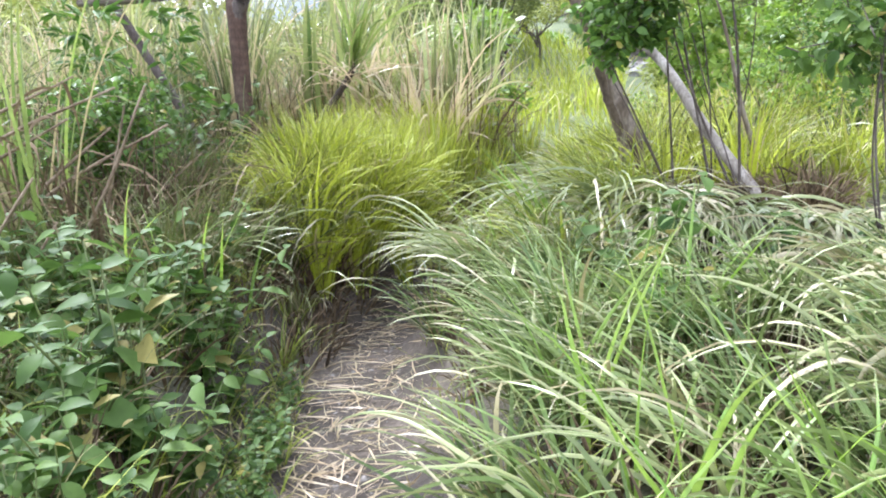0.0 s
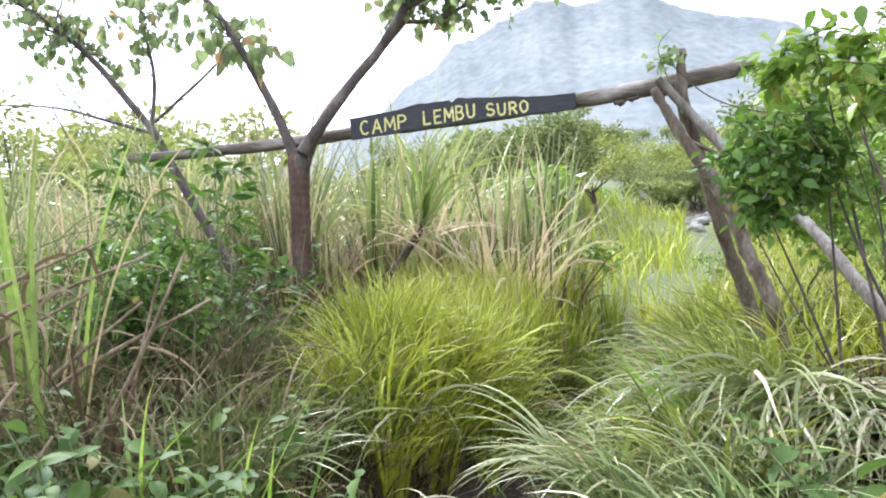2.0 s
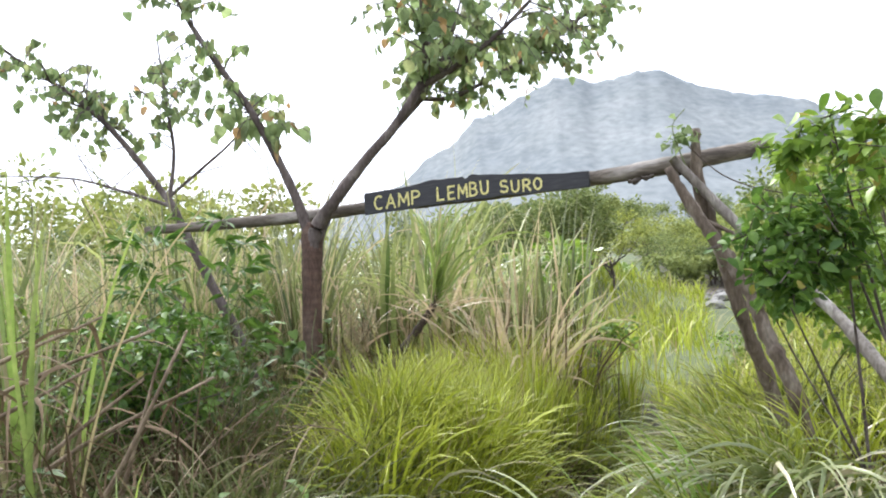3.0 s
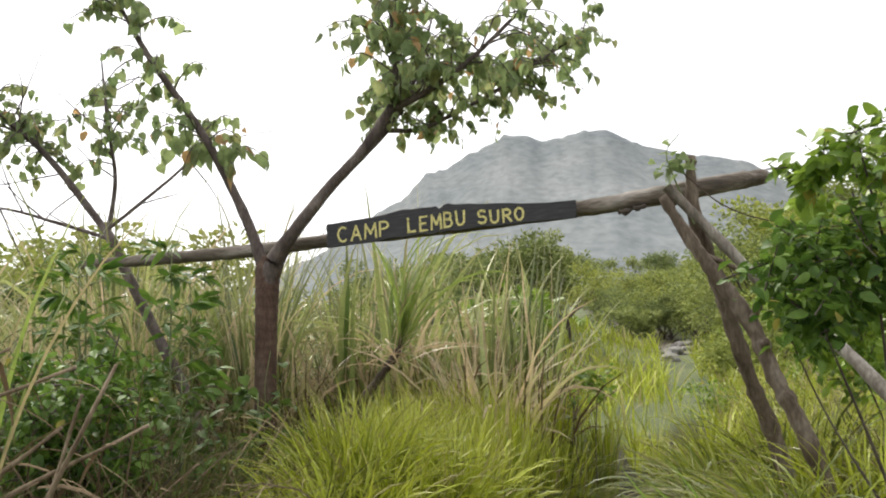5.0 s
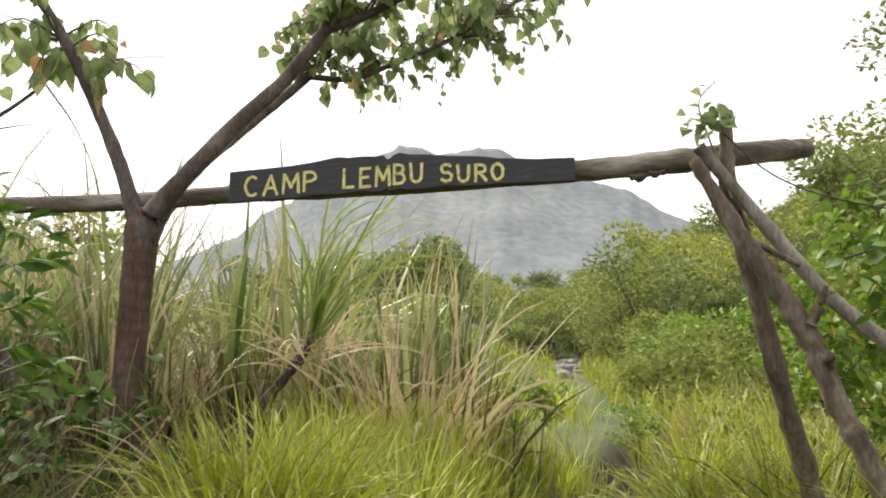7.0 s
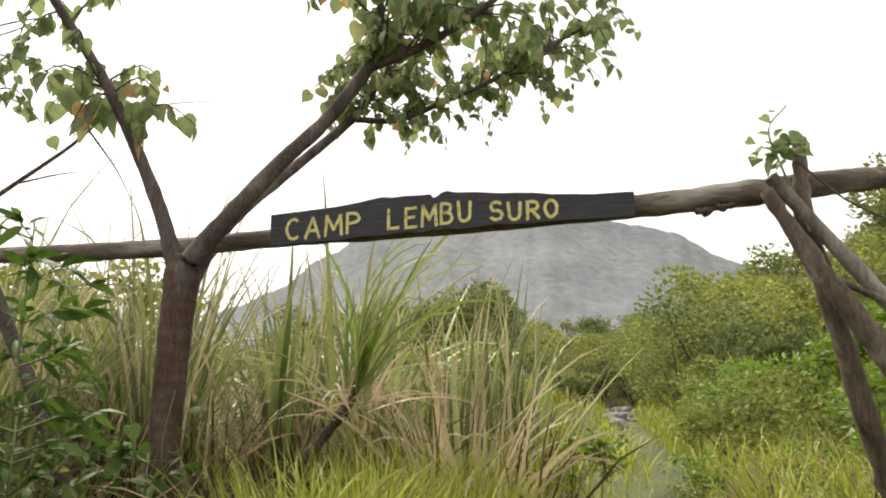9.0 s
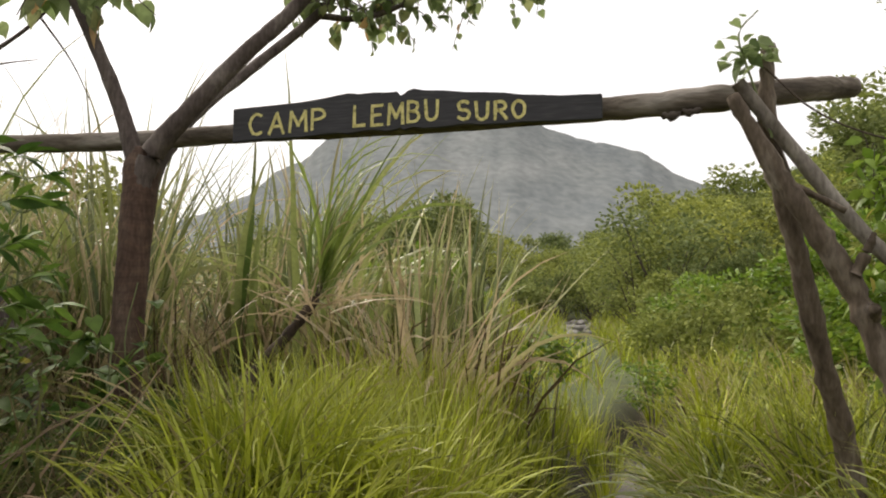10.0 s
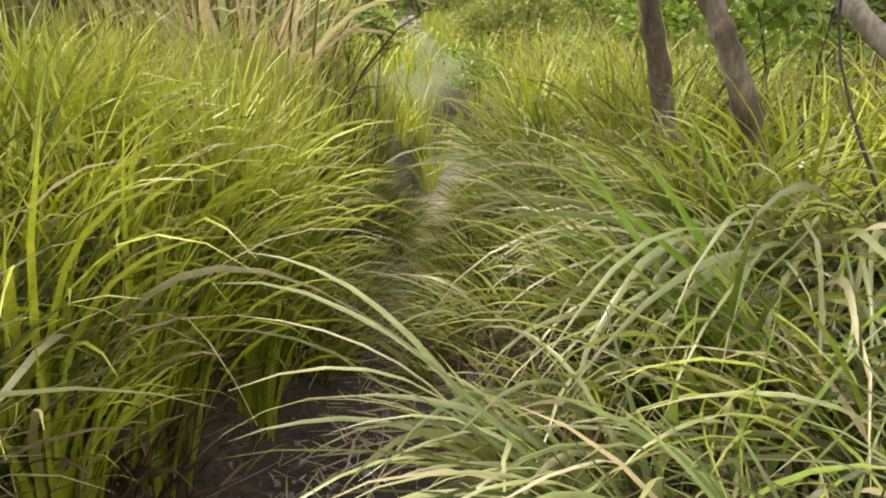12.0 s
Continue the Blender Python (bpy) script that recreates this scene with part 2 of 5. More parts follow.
# distance haze is put into the base colour: pale blue-grey instead of green
M_MOUNT, _n, _l, _b = material("wooded_mountain_haze")
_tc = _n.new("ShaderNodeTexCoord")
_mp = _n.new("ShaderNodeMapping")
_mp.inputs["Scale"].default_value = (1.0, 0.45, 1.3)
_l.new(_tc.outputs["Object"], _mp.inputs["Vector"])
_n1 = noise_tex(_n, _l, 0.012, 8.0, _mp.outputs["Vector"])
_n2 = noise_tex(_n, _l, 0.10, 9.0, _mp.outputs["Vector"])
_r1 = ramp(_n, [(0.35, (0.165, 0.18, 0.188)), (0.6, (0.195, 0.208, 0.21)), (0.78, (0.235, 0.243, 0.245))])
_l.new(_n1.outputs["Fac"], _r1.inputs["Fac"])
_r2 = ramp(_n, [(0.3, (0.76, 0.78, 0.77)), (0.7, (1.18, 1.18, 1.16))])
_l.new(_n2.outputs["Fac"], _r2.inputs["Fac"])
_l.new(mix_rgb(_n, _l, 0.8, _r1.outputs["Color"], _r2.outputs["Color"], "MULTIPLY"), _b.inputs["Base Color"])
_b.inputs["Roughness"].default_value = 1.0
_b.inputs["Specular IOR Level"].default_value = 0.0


# ---- mesh builders ----
def mesh_quads(name, verts, quads, mat, attrs=None, smooth=True):
    me = bpy.data.meshes.new(name)
    verts, quads = np.asarray(verts, dtype=np.float32), np.asarray(quads, dtype=np.int32)
    me.vertices.add(len(verts))
    me.vertices.foreach_set("co", verts.ravel())
    me.loops.add(quads.size)
    me.polygons.add(len(quads))
    me.loops.foreach_set("vertex_index", quads.ravel())
    me.polygons.foreach_set("loop_start", np.arange(0, quads.size, 4, dtype=np.int32))
    for key, values in (attrs or {}).items():
        me.attributes.new(key, "FLOAT", "POINT").data.foreach_set("value", np.asarray(values, dtype=np.float32))
    me.update(calc_edges=True)
    me.polygons.foreach_set("use_smooth", np.full(len(quads), smooth))
    me.materials.append(mat)
    return me


def thing(name, label, category, at=(0, 0, 0), group="", kind=""):
    ob = tagged(new(name), label, category, group, kind)
    ob.location = at
    return ob


def child(name, me, parent, label=""):
    ob = new(name, me)
    ob.parent = parent
    if label:
        tagged(ob, label)
    return ob


def blades(base, az, length, width, t0, t1, segs=6, bend=1.6, tint=None, dry=0.0, fold=0.0):
    """Long tapering blades: each rises from its base at t0 from the upright and curves to t1 (radians)."""
    n = len(base)
    s = np.linspace(0, 1, segs + 1)
    mid = (s[1:] + s[:-1]) / 2
    th = t0[:, None] + (t1 - t0)[:, None] * mid[None, :] ** bend
    step = (length / segs)[:, None]
    wob = rng.normal(0, 0.09, (n, segs)).cumsum(1)
    a = az[:, None] + wob
    d = np.stack([np.sin(th) * np.cos(a) * step, np.sin(th) * np.sin(a) * step, np.cos(th) * step], -1)
    p = np.concatenate([base[:, None, :], base[:, None, :] + d.cumsum(1)], 1)
    tw = rng.normal(0, 0.5, n)[:, None] + np.linspace(0, 1, segs + 1)[None, :] * rng.normal(0, 0.8, n)[:, None]
    side = np.stack([-np.sin(az)[:, None] * np.cos(tw), np.cos(az)[:, None] * np.cos(tw), np.sin(tw)], -1)
    prof = np.minimum(1, 0.45 + s * 3.0) * np.clip(1 - s ** 2.6, 0.03, 1)
    half = 0.5 * width[:, None] * prof[None, :]
    left, right = p - side * half[..., None], p + side * half[..., None]
    k = segs + 1
    if tint is None:
        tint = rng.random(n)
    dry = np.broadcast_to(np.asarray(dry, dtype=float), (n,))
    if fold:
        dd = np.concatenate([d, d[:, -1:]], 1)
        nrm = np.cross(dd, side)
        nrm /= np.linalg.norm(nrm, axis=-1, keepdims=True) + 1e-9
        mid_p = p + nrm * (half * fold)[..., None]
        v = np.stack([left, mid_p, right], 2).reshape(-1, 3)
        c = 3
        cols = (0, 1)
    else:
        v = np.stack([left, right], 2).reshape(-1, 3)
        c = 2
        cols = (0,)
    i0 = (np.arange(n)[:, None] * k + np.arange(segs)[None, :]).ravel() * c
    f = np.concatenate([np.stack([i0 + q, i0 + q + 1, i0 + q + 1 + c, i0 + q + c], -1) for q in cols])
    att = {"along": np.repeat(np.tile(s, n), c), "tint": np.repeat(tint, k * c), "dry": np.repeat(dry, k * c)}
    return v, f, att


def join(parts):
    vs, fs, at, off = [], [], {}, 0
    for v, f, a in parts:
        vs.append(v)
        fs.append(f + off)
        off += len(v)
        for key, val in a.items():
            at.setdefault(key, []).append(val)
    return np.concatenate(vs), np.concatenate(fs), {key: np.concatenate(val) for key, val in at.items()}


def smooth_line(pts, per=6):
    """Points along a Catmull-Rom curve through pts; every row may carry a radius as its last number."""
    p = np.asarray(pts, dtype=float)
    if len(p) == 2:
        u = np.linspace(0, 1, per + 1)[:, None]
        return p[0] * (1 - u) + p[1] * u
    q = np.concatenate([[2 * p[0] - p[1]], p, [2 * p[-1] - p[-2]]])
    out = []
    for i in range(1, len(q) - 2):
        u = np.linspace(0, 1, per, endpoint=False)[:, None]
        a, b, c, d = q[i - 1], q[i], q[i + 1], q[i + 2]
        out.append(0.5 * (2 * b + (c - a) * u + (2 * a - 5 * b + 4 * c - d) * u ** 2 + (3 * b - a - 3 * c + d) * u ** 3))
    out.append(p[-1:])
    return np.concatenate(out)


def tube(pts, sides=10, per=6, rough=0.06, cap=True):
    """A tapered limb along pts of (x, y, z, radius), slightly lumpy."""
    line = smooth_line(pts, per)
    p, r = line[:, :3], line[:, 3]
    t = np.gradient(p, axis=0)
    t /= np.linalg.norm(t, axis=1, keepdims=True) + 1e-9
    ref = np.where(np.abs(t[:, 2:3]) > 0.9, np.array([[1.0, 0, 0]]), np.array([[0, 0, 1.0]]))
    u = np.cross(t, ref)
    u /= np.linalg.norm(u, axis=1, keepdims=True)
    w = np.cross(t, u)
    ang = np.linspace(0, 2 * np.pi, sides, endpoint=False)
    lump = 1 + rng.normal(0, rough, (len(p), sides)) * 0.6 + rng.normal(0, rough, (len(p), 1))
    ring = p[:, None, :] + (u[:, None, :] * np.cos(ang)[None, :, None] + w[:, None, :] * np.sin(ang)[None, :, None]) * (r[:, None] * lump)[..., None]
    v = ring.reshape(-1, 3)
    m = len(p)
    i, j = np.meshgrid(np.arange(m - 1), np.arange(sides), indexing="ij")
    f = np.stack([i * sides + j, i * sides + (j + 1) % sides, (i + 1) * sides + (j + 1) % sides, (i + 1) * sides + j], -1).reshape(-1, 4)
    if cap:
        ends = []
        for row in (0, m - 1):
            c = len(v)
            v = np.concatenate([v, p[row:row + 1]])
            ends.append(np.array([[c, row * sides + q, row * sides + (q + 1) % sides, row * sides + (q + 2) % sides] for q in range(0, sides, 2)]))
        f = np.concatenate([f, *ends])
    return v, f, {}


# leaf outlines: (along, half width) pairs from stalk to tip
OUTLINES = {
    "heart": [(0.0, 0.0), (-0.08, 0.22), (0.05, 0.40), (0.30, 0.45), (0.60, 0.30), (0.82, 0.12), (1.0, 0.0)],
    "ovate": [(0.0, 0.0), (0.12, 0.16), (0.35, 0.27), (0.60, 0.24), (0.82, 0.12), (1.0, 0.0)],
    "lance": [(0.0, 0.0), (0.15, 0.08), (0.40, 0.14), (0.70, 0.10), (1.0, 0.0)],
    "small": [(0.0, 0.0), (0.35, 0.30), (0.75, 0.22), (1.0, 0.0)],
}


def leaves(pos, way, size, shape="ovate", roll=None, tint=None, dry=0.0, droop=0.25, fold=0.25):
    """Leaves folded along the midrib at pos, pointing along way."""
    n = len(pos)
    out = np.array(OUTLINES[shape])
    k = len(out)
    way = way / (np.linalg.norm(way, axis=1, keepdims=True) + 1e-9)
    up = np.array([0, 0, 1.0]) + rng.normal(0, 0.35 if roll is None else roll, (n, 3))
    side = np.cross(way, up)
    side /= np.linalg.norm(side, axis=1, keepdims=True) + 1e-9
    nrm = np.cross(side, way)
    a, h = out[:, 0], out[:, 1]
    mid_a = np.clip(a, 0, 1)
    mid = pos[:, None, :] + way[:, None, :] * (mid_a[None, :, None] * size[:, None, None]) - nrm[:, None, :] * ((mid_a ** 2)[None, :, None] * (droop * size)[:, None, None])
    edge = pos[:, None, :] + way[:, None, :] * (a[None, :, None] * size[:, None, None]) - nrm[:, None, :] * ((mid_a ** 2)[None, :, None] * (droop * size)[:, None, None]) + nrm[:, None, :] * (h * fold)[None, :, None] * size[:, None, None]
    off = side[:, None, :] * (h[None, :, None] * size[:, None, None])
    v = np.stack([edge - off, mid, edge + off], 2).reshape(-1, 3)
    i0 = (np.arange(n)[:, None] * k + np.arange(k - 1)[None, :]).ravel() * 3
    f = np.concatenate([np.stack([i0 + q, i0 + q + 1, i0 + q + 4, i0 + q + 3], -1) for q in (0, 1)])
    if tint is None:
        tint = rng.random(n)
    dry = np.broadcast_to(np.asarray(dry, dtype=float), (n,))
    att = {"along": np.repeat(np.tile(np.clip(a, 0, 1), n), 3) * 0.6, "tint": np.repeat(tint, k * 3), "dry": np.repeat(dry, k * 3)}
    return v, f, att


def chips(pos, way, size, dry=0.0):
    """Far leaves: one lozenge each."""
    n = len(pos)
    way = way / (np.linalg.norm(way, axis=1, keepdims=True) + 1e-9)
    side = np.cross(way, np.array([0, 0, 1.0]) + rng.normal(0, 0.6, (n, 3)))
    side /= np.linalg.norm(side, axis=1, keepdims=True) + 1e-9
    s = size[:, None]
    v = np.stack([pos, pos + way * s * 0.5 + side * s * 0.28, pos + way * s, pos + way * s * 0.5 - side * s * 0.28], 1).reshape(-1, 3)
    f = np.arange(n * 4).reshape(-1, 4)
    return v, f, {"along": np.zeros(n * 4), "tint": np.repeat(rng.random(n), 4), "dry": np.full(n * 4, dry)}


def unit(n):
    v = rng.normal(0, 1, (n, 3))
    return v / np.linalg.norm(v, axis=1, keepdims=True)


# ---- the lie of the land ----
TRAIL_Y = np.array([-30.0, -2.0, 1.0, 2.2, 3.0, 3.65, 4.64, 5.5, 6.3, 6.8, 7.3, 8.1, 9.1, 11.3, 12.8, 13.6, 16.0, 24.0, 40.0, 60.0])
TRAIL_X = np.array([1.0, 0.7, 0.22, -0.14, -0.32, -0.46, -0.64, -0.78, -0.60, -0.36, -0.19, -0.06, 0.36, 1.20, 1.72, 1.95, 2.4, 3.4, 5.9, 9.6])
TRAIL_W = np.array([0.3, 0.25, 0.22, 0.20, 0.19, 0.19, 0.23, 0.22, 0.24, 0.17, 0.16, 0.14, 0.19, 0.33, 0.38, 0.0, -0.5, -0.5, -0.3, 1.5])
FALL_Y = np.array([-30.0, 1.5, 3.5, 6.0, 9.3, 12.0, 15.0, 21.0])
FALL_Z = np.array([-0.05, -0.10, -0.17, -0.32, -0.45, -0.48, -0.35, 0.0])
# the camera's path in plan; ground and plants are kept clear of it
CAM_WAY_Y = [1.0, 1.6, 2.2, 3.3, 4.1, 4.5, 5.0]
CAM_WAY_X = [0.25, 0.20, -0.15, -0.50, -0.74, -0.68, -0.64]


def trail_gap(x, y):
    """Distance outwards from the trail's edge (negative on it)."""
    return np.abs(x - np.interp(y, TRAIL_Y, TRAIL_X)) - np.interp(y, TRAIL_Y, TRAIL_W)


def step01(v, a, b):
    u = np.clip((v - a) / (b - a), 0, 1)
    return u * u * (3 - 2 * u)


def land(x, y):
    x, y = np.asarray(x, dtype=float), np.asarray(y, dtype=float)
    gap = trail_gap(x, y)
    near = 1 - step01(y, 14, 22)
    left = x < np.interp(y, TRAIL_Y, TRAIL_X)
    z = near * np.where(left, 0.20, 0.14) * step01(gap, -0.02, 0.35) + near * np.where(left, 0.10, 0.05) * step01(gap, 0.3, 1.6)
    z = z + 0.03 * np.sin(2.1 * x + 0.7 * y) * step01(gap, 0.1, 0.6) + 0.02 * np.sin(5.3 * y - 3.1 * x) * step01(gap, 0.1, 0.6)
    z = z - 0.05 * near
    fall = np.interp(y, FALL_Y, FALL_Z)
    z = z + (fall + 0.05) * (1 - step01(gap, 0.0, 0.55))
    # level the ground to the trail's height along the camera's path
    foot = np.abs(x - np.interp(y, CAM_WAY_Y, CAM_WAY_X))
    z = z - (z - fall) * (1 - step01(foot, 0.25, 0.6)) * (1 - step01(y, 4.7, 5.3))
    z = z + 0.12 * np.exp(-(((x - 1.5) / 0.8) ** 2 + ((y - 6.2) / 0.5) ** 2))
    z = z - 0.34 * np.exp(-(((x - 1.5) / 0.8) ** 2 + ((y - 5.3) / 0.38) ** 2))
    z = z + 0.10 * np.maximum(0, y - 60) * step01(y, 55, 90) * (1 - 0.65 * step01(y, 350, 900)) * (1 - step01(y, 900, 1600))
    slope = x - 0.20 * np.maximum(y, 0) - 3.0
    z = z + 1.0 * step01(y, 28, 58)
    z = z + 0.40 * np.log1p(np.exp(np.clip(slope / 3.0, -20, 20))) * 3.0 * step01(y, 12, 28) * (1 - step01(x, 60, 400)) * (1 - step01(y, 300, 800))
    z = z + 2.6 * np.exp(-(((x + 1.5) / 5.2) ** 2 + ((y - 36) / 9.0) ** 2))
    z = z + 3.0 * np.exp(-(((x + 28) / 16.0) ** 2 + ((y - 70) / 25.0) ** 2))
    return z


def on_land(x, y, lift=0.0):
    return np.stack([x, y, land(x, y) + lift], -1)


def graded(near, fine, far, count):
    """Coordinates fine round the middle and coarser outwards."""
    inner = np.arange(near[0], near[1] + 1e-6, fine)
    u = np.linspace(0, 1, count)[1:]
    grow = far ** u - 1
    grow = grow / grow[-1]
    return np.concatenate([(near[0] - grow * 2400)[::-1], inner, near[1] + grow * 2600])


gx, gy = graded((-3.0, 3.0), 0.06, 9000.0, 55), graded((0.0, 12.0), 0.08, 9000.0, 60)
GX, GY = np.meshgrid(gx, gy, indexing="ij")
gz = land(GX, GY)
ggap = trail_gap(GX, GY)
gz += np.where(np.abs(GX) < 4, 1, 0) * np.where((GY > -2) & (GY < 14), 1, 0) * (0.012 * np.sin(17 * GX + 3 * np.sin(9 * GY)) * np.sin(14 * GY + 2 * np.sin(11 * GX)))
gi, gj = np.meshgrid(np.arange(len(gx) - 1), np.arange(len(gy) - 1), indexing="ij")
gk = len(gy)
gq = np.stack([gi * gk + gj, (gi + 1) * gk + gj, (gi + 1) * gk + gj + 1, gi * gk + gj + 1], -1).reshape(-1, 4)
ground = new("ground", mesh_quads("ground", np.stack([GX, GY, gz], -1).reshape(-1, 3), gq, M_GROUND, {"meadow": (step01(ggap, 0.1, 0.7) * np.where(GY > 12, 1.0, 0.35)).ravel(), "sand": (0.9 * (1 - step01(ggap, -0.08, 0.12)) * step01(GY, 8.0, 8.9) * (1 - step01(GY, 52, 60))).ravel()}))
tagged(ground, "bare grey-brown earth trail through grassy ground", "ground", kind="structure")

# the mountain behind the valley: a ridge line by bearing and rise
RIDGE = np.array([(-70, 3.0), (-45, 4.0), (-28, 4.5), (-20, 6.0), (-13, 9.2), (-11, 11.0), (-9.3, 11.7), (-7.2, 13.6), (-5.6, 14.0), (-4, 14.8), (-2.4, 15.4), (-1.6, 15.9), (0.3, 15.9), (1.6, 15.3), (3.3, 15.5), (4.5, 15.8), (6.6, 15.6), (7.6, 14.9), (9.5, 14.0), (11.8, 13.3), (13.4, 13.0), (15.2, 12.4), (16.5, 11.7), (17.5, 10.8), (19.5, 9.8), (24, 9.0), (30, 8.0), (45, 6.0), (70, 4.0)])
maz = np.linspace(-70, 70, 421)
mt = np.linspace(0, 1.25, 60)
MA, MT = np.meshgrid(maz, mt, indexing="ij")
rise = np.interp(MA, RIDGE[:, 0], RIDGE[:, 1])
gul = np.array([noise.fractal(Vector((a * 0.3, b * 9.0, 1.7)), 1.0, 2.1, 5) for a, b in zip(MA.ravel(), MT.ravel())]).reshape(MA.shape)
jag = np.array([noise.fractal(Vector((a * 1.3, 3.1, 0.2)), 0.8, 2.1, 5) for a in maz])
dist = 430 + 560 * MT
el = 0.5 + (rise - 0.5 + 0.22 * jag[:, None]) * np.where(MT < 1, MT ** 0.75, 1 - (MT - 1) * 2.2) + 0.22 * gul * np.sin(np.pi * np.clip(MT, 0, 1))
mz = dist * np.tan(np.radians(el)) + 1.3
mv = np.stack([dist * np.sin(np.radians(MA)), dist * np.cos(np.radians(MA)), mz], -1).reshape(-1, 3)
mi, mj = np.meshgrid(np.arange(len(maz) - 1), np.arange(len(mt) - 1), indexing="ij")
mk = len(mt)
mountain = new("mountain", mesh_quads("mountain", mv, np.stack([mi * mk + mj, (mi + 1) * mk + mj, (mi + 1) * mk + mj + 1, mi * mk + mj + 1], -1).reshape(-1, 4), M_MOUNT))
tagged(mountain, "steep wooded mountain, mist painted into its grey colour", "mountain", kind="structure")


# ---- the gate: a living forked tree, a log across it, a lashed post frame and a name board ----
def limb_mesh(name, lines, mat, sides=10, per=6, rough=0.05):
    v, f, _ = join([tube(ln, sides, per, rough) for ln in lines])
    return mesh_quads(name, v, f, mat)


def twig_leaves(lines, count, reach, leaf_size, shape, hang, per_twig=7, start=0.3, dry=0.06, out_bias=None, floor=2.74):
    """Thin twigs along the given limbs with leaves hanging from them: (twig tubes, leaves)."""
    tubes, pos, way, size, dr = [], [], [], [], []
    for ln, cnt in zip(lines, count):
        sm = smooth_line(ln, 8)
        for _ in range(cnt):
            p = sm[int((start + (1 - start) * rng.random()) * (len(sm) - 1))]
            d = unit(1)[0] * np.array([1, 0.8, 0.6]) + np.array([0, 0, 0.15])
            if out_bias is not None:
                d = d + np.array(out_bias)
            d /= np.linalg.norm(d)
            length = reach * (0.45 + 0.75 * rng.random())
            end = p[:3] + d * length - np.array([0, 0, 0.28 * length])
            midp = p[:3] + d * length * 0.55 + np.array([0, 0, 0.04])
            r0 = min(0.007, p[3] * 0.6)
            if end[2] < floor:
                continue
            tubes.append(tube([(*p[:3], r0), (*midp, r0 * 0.7), (*end, r0 * 0.35)], 5, 3, 0.02, False))
            tw = smooth_line([(*p[:3], 0), (*midp, 0), (*end, 0)], 6)
            for k in range(per_twig):
                u = 0.25 + 0.75 * (k + rng.random()) / per_twig
                q = tw[min(len(tw) - 1, int(u * (len(tw) - 1)))][:3]
                lateral = unit(1)[0] * 0.7
                w = lateral + np.array([0, 0, -hang])
                stalk = w / np.linalg.norm(w) * 0.03
                pos.append(q + stalk * (0.4 + rng.random()))
                way.append(w)
                size.append(leaf_size * (0.5 + 0.75 * rng.random()))
                dr.append(1.0 if rng.random() < dry * 0.5 else 0.25 * rng.random() * (rng.random() < 0.3))
    pos, way, size, dr = np.array(pos), np.array(way), np.array(size), np.array(dr)
    high = pos[:, 2] > floor
    lv = leaves(pos[high], way[high], size[high], shape, roll=0.8, dry=dr[high])
    return join(tubes), lv


TREE_AT = (-2.06, 7.55, 0.1)
gate_tree = thing("gate_tree", "living forked tree with heart-shaped leaves carrying the gate log", "tree")
child("trunk", limb_mesh("trunk", [[(-2.05, 7.50, -0.05, 0.092), (-2.055, 7.51, 0.35, 0.078), (-2.065, 7.54, 1.0, 0.072), (-2.075, 7.61, 1.5, 0.073), (-2.085, 7.68, 1.78, 0.080), (-2.09, 7.71, 1.90, 0.084), (-2.09, 7.73, 1.98, 0.060)]], M_BARK, 18, 12, 0.014), gate_tree, "reddish-brown ringed trunk")
L_LEFT = [(-2.085, 7.67, 1.72, 0.040), (-2.12, 7.70, 1.92, 0.042), (-2.22, 7.72, 2.22, 0.036), (-2.41, 7.74, 2.63, 0.031), (-2.59, 7.75, 2.96, 0.028), (-2.97, 7.76, 3.54, 0.022), (-3.25, 7.80, 4.05, 0.012)]
L_FRONT = [(-2.08, 7.66, 1.70, 0.050), (-2.04, 7.66, 1.93, 0.054), (-1.88, 7.64, 2.13, 0.046), (-1.61, 7.64, 2.43, 0.039), (-1.40, 7.66, 2.645, 0.036), (-1.19, 7.70, 2.95, 0.032)]
L_FRONT_UP = [(-1.19, 7.70, 2.95, 0.028), (-1.15, 7.70, 3.22, 0.022), (-1.16, 7.72, 3.55, 0.018), (-1.22, 7.75, 4.05, 0.009)]
L_FRONT_OUT = [(-1.20, 7.70, 2.93, 0.026), (-0.92, 7.70, 3.05, 0.022), (-0.62, 7.71, 3.25, 0.017), (-0.22, 7.76, 3.62, 0.009)]
L_BACK = [(-2.08, 7.70, 1.74, 0.045), (-2.06, 7.86, 1.98, 0.046), (-2.02, 8.30, 2.34, 0.040), (-1.82, 8.86, 2.80, 0.035), (-1.50, 9.20, 3.26, 0.032), (-1.34, 9.22, 3.50, 0.024), (-1.20, 9.25, 3.80, 0.018), (-1.05, 9.3, 4.3, 0.008)]
L_BACK_OUT = [(-1.51, 9.20, 3.25, 0.024), (-1.21, 9.20, 3.235, 0.021), (-0.94, 9.20, 3.33, 0.019), (-0.50, 9.20, 3.53, 0.016), (-0.08, 9.20, 3.78, 0.012), (0.30, 9.22, 4.00, 0.006)]
for _ln in (L_LEFT, L_FRONT, L_FRONT_UP, L_FRONT_OUT, L_BACK, L_BACK_OUT):
    child("limb", limb_mesh("limb", [_ln], M_LIMB, 12, 8, 0.03), gate_tree)
_tw, _lv = twig_leaves([L_LEFT[3:], L_FRONT_UP, L_FRONT_OUT], [34, 50, 46], 0.50, 0.086, "heart", 1.1, 9, 0.12, floor=2.98)
_tw2, _lv2 = twig_leaves([L_LEFT[2:5]], [9], 0.50, 0.112, "heart", 1.4, 6, 0.3, floor=2.45)
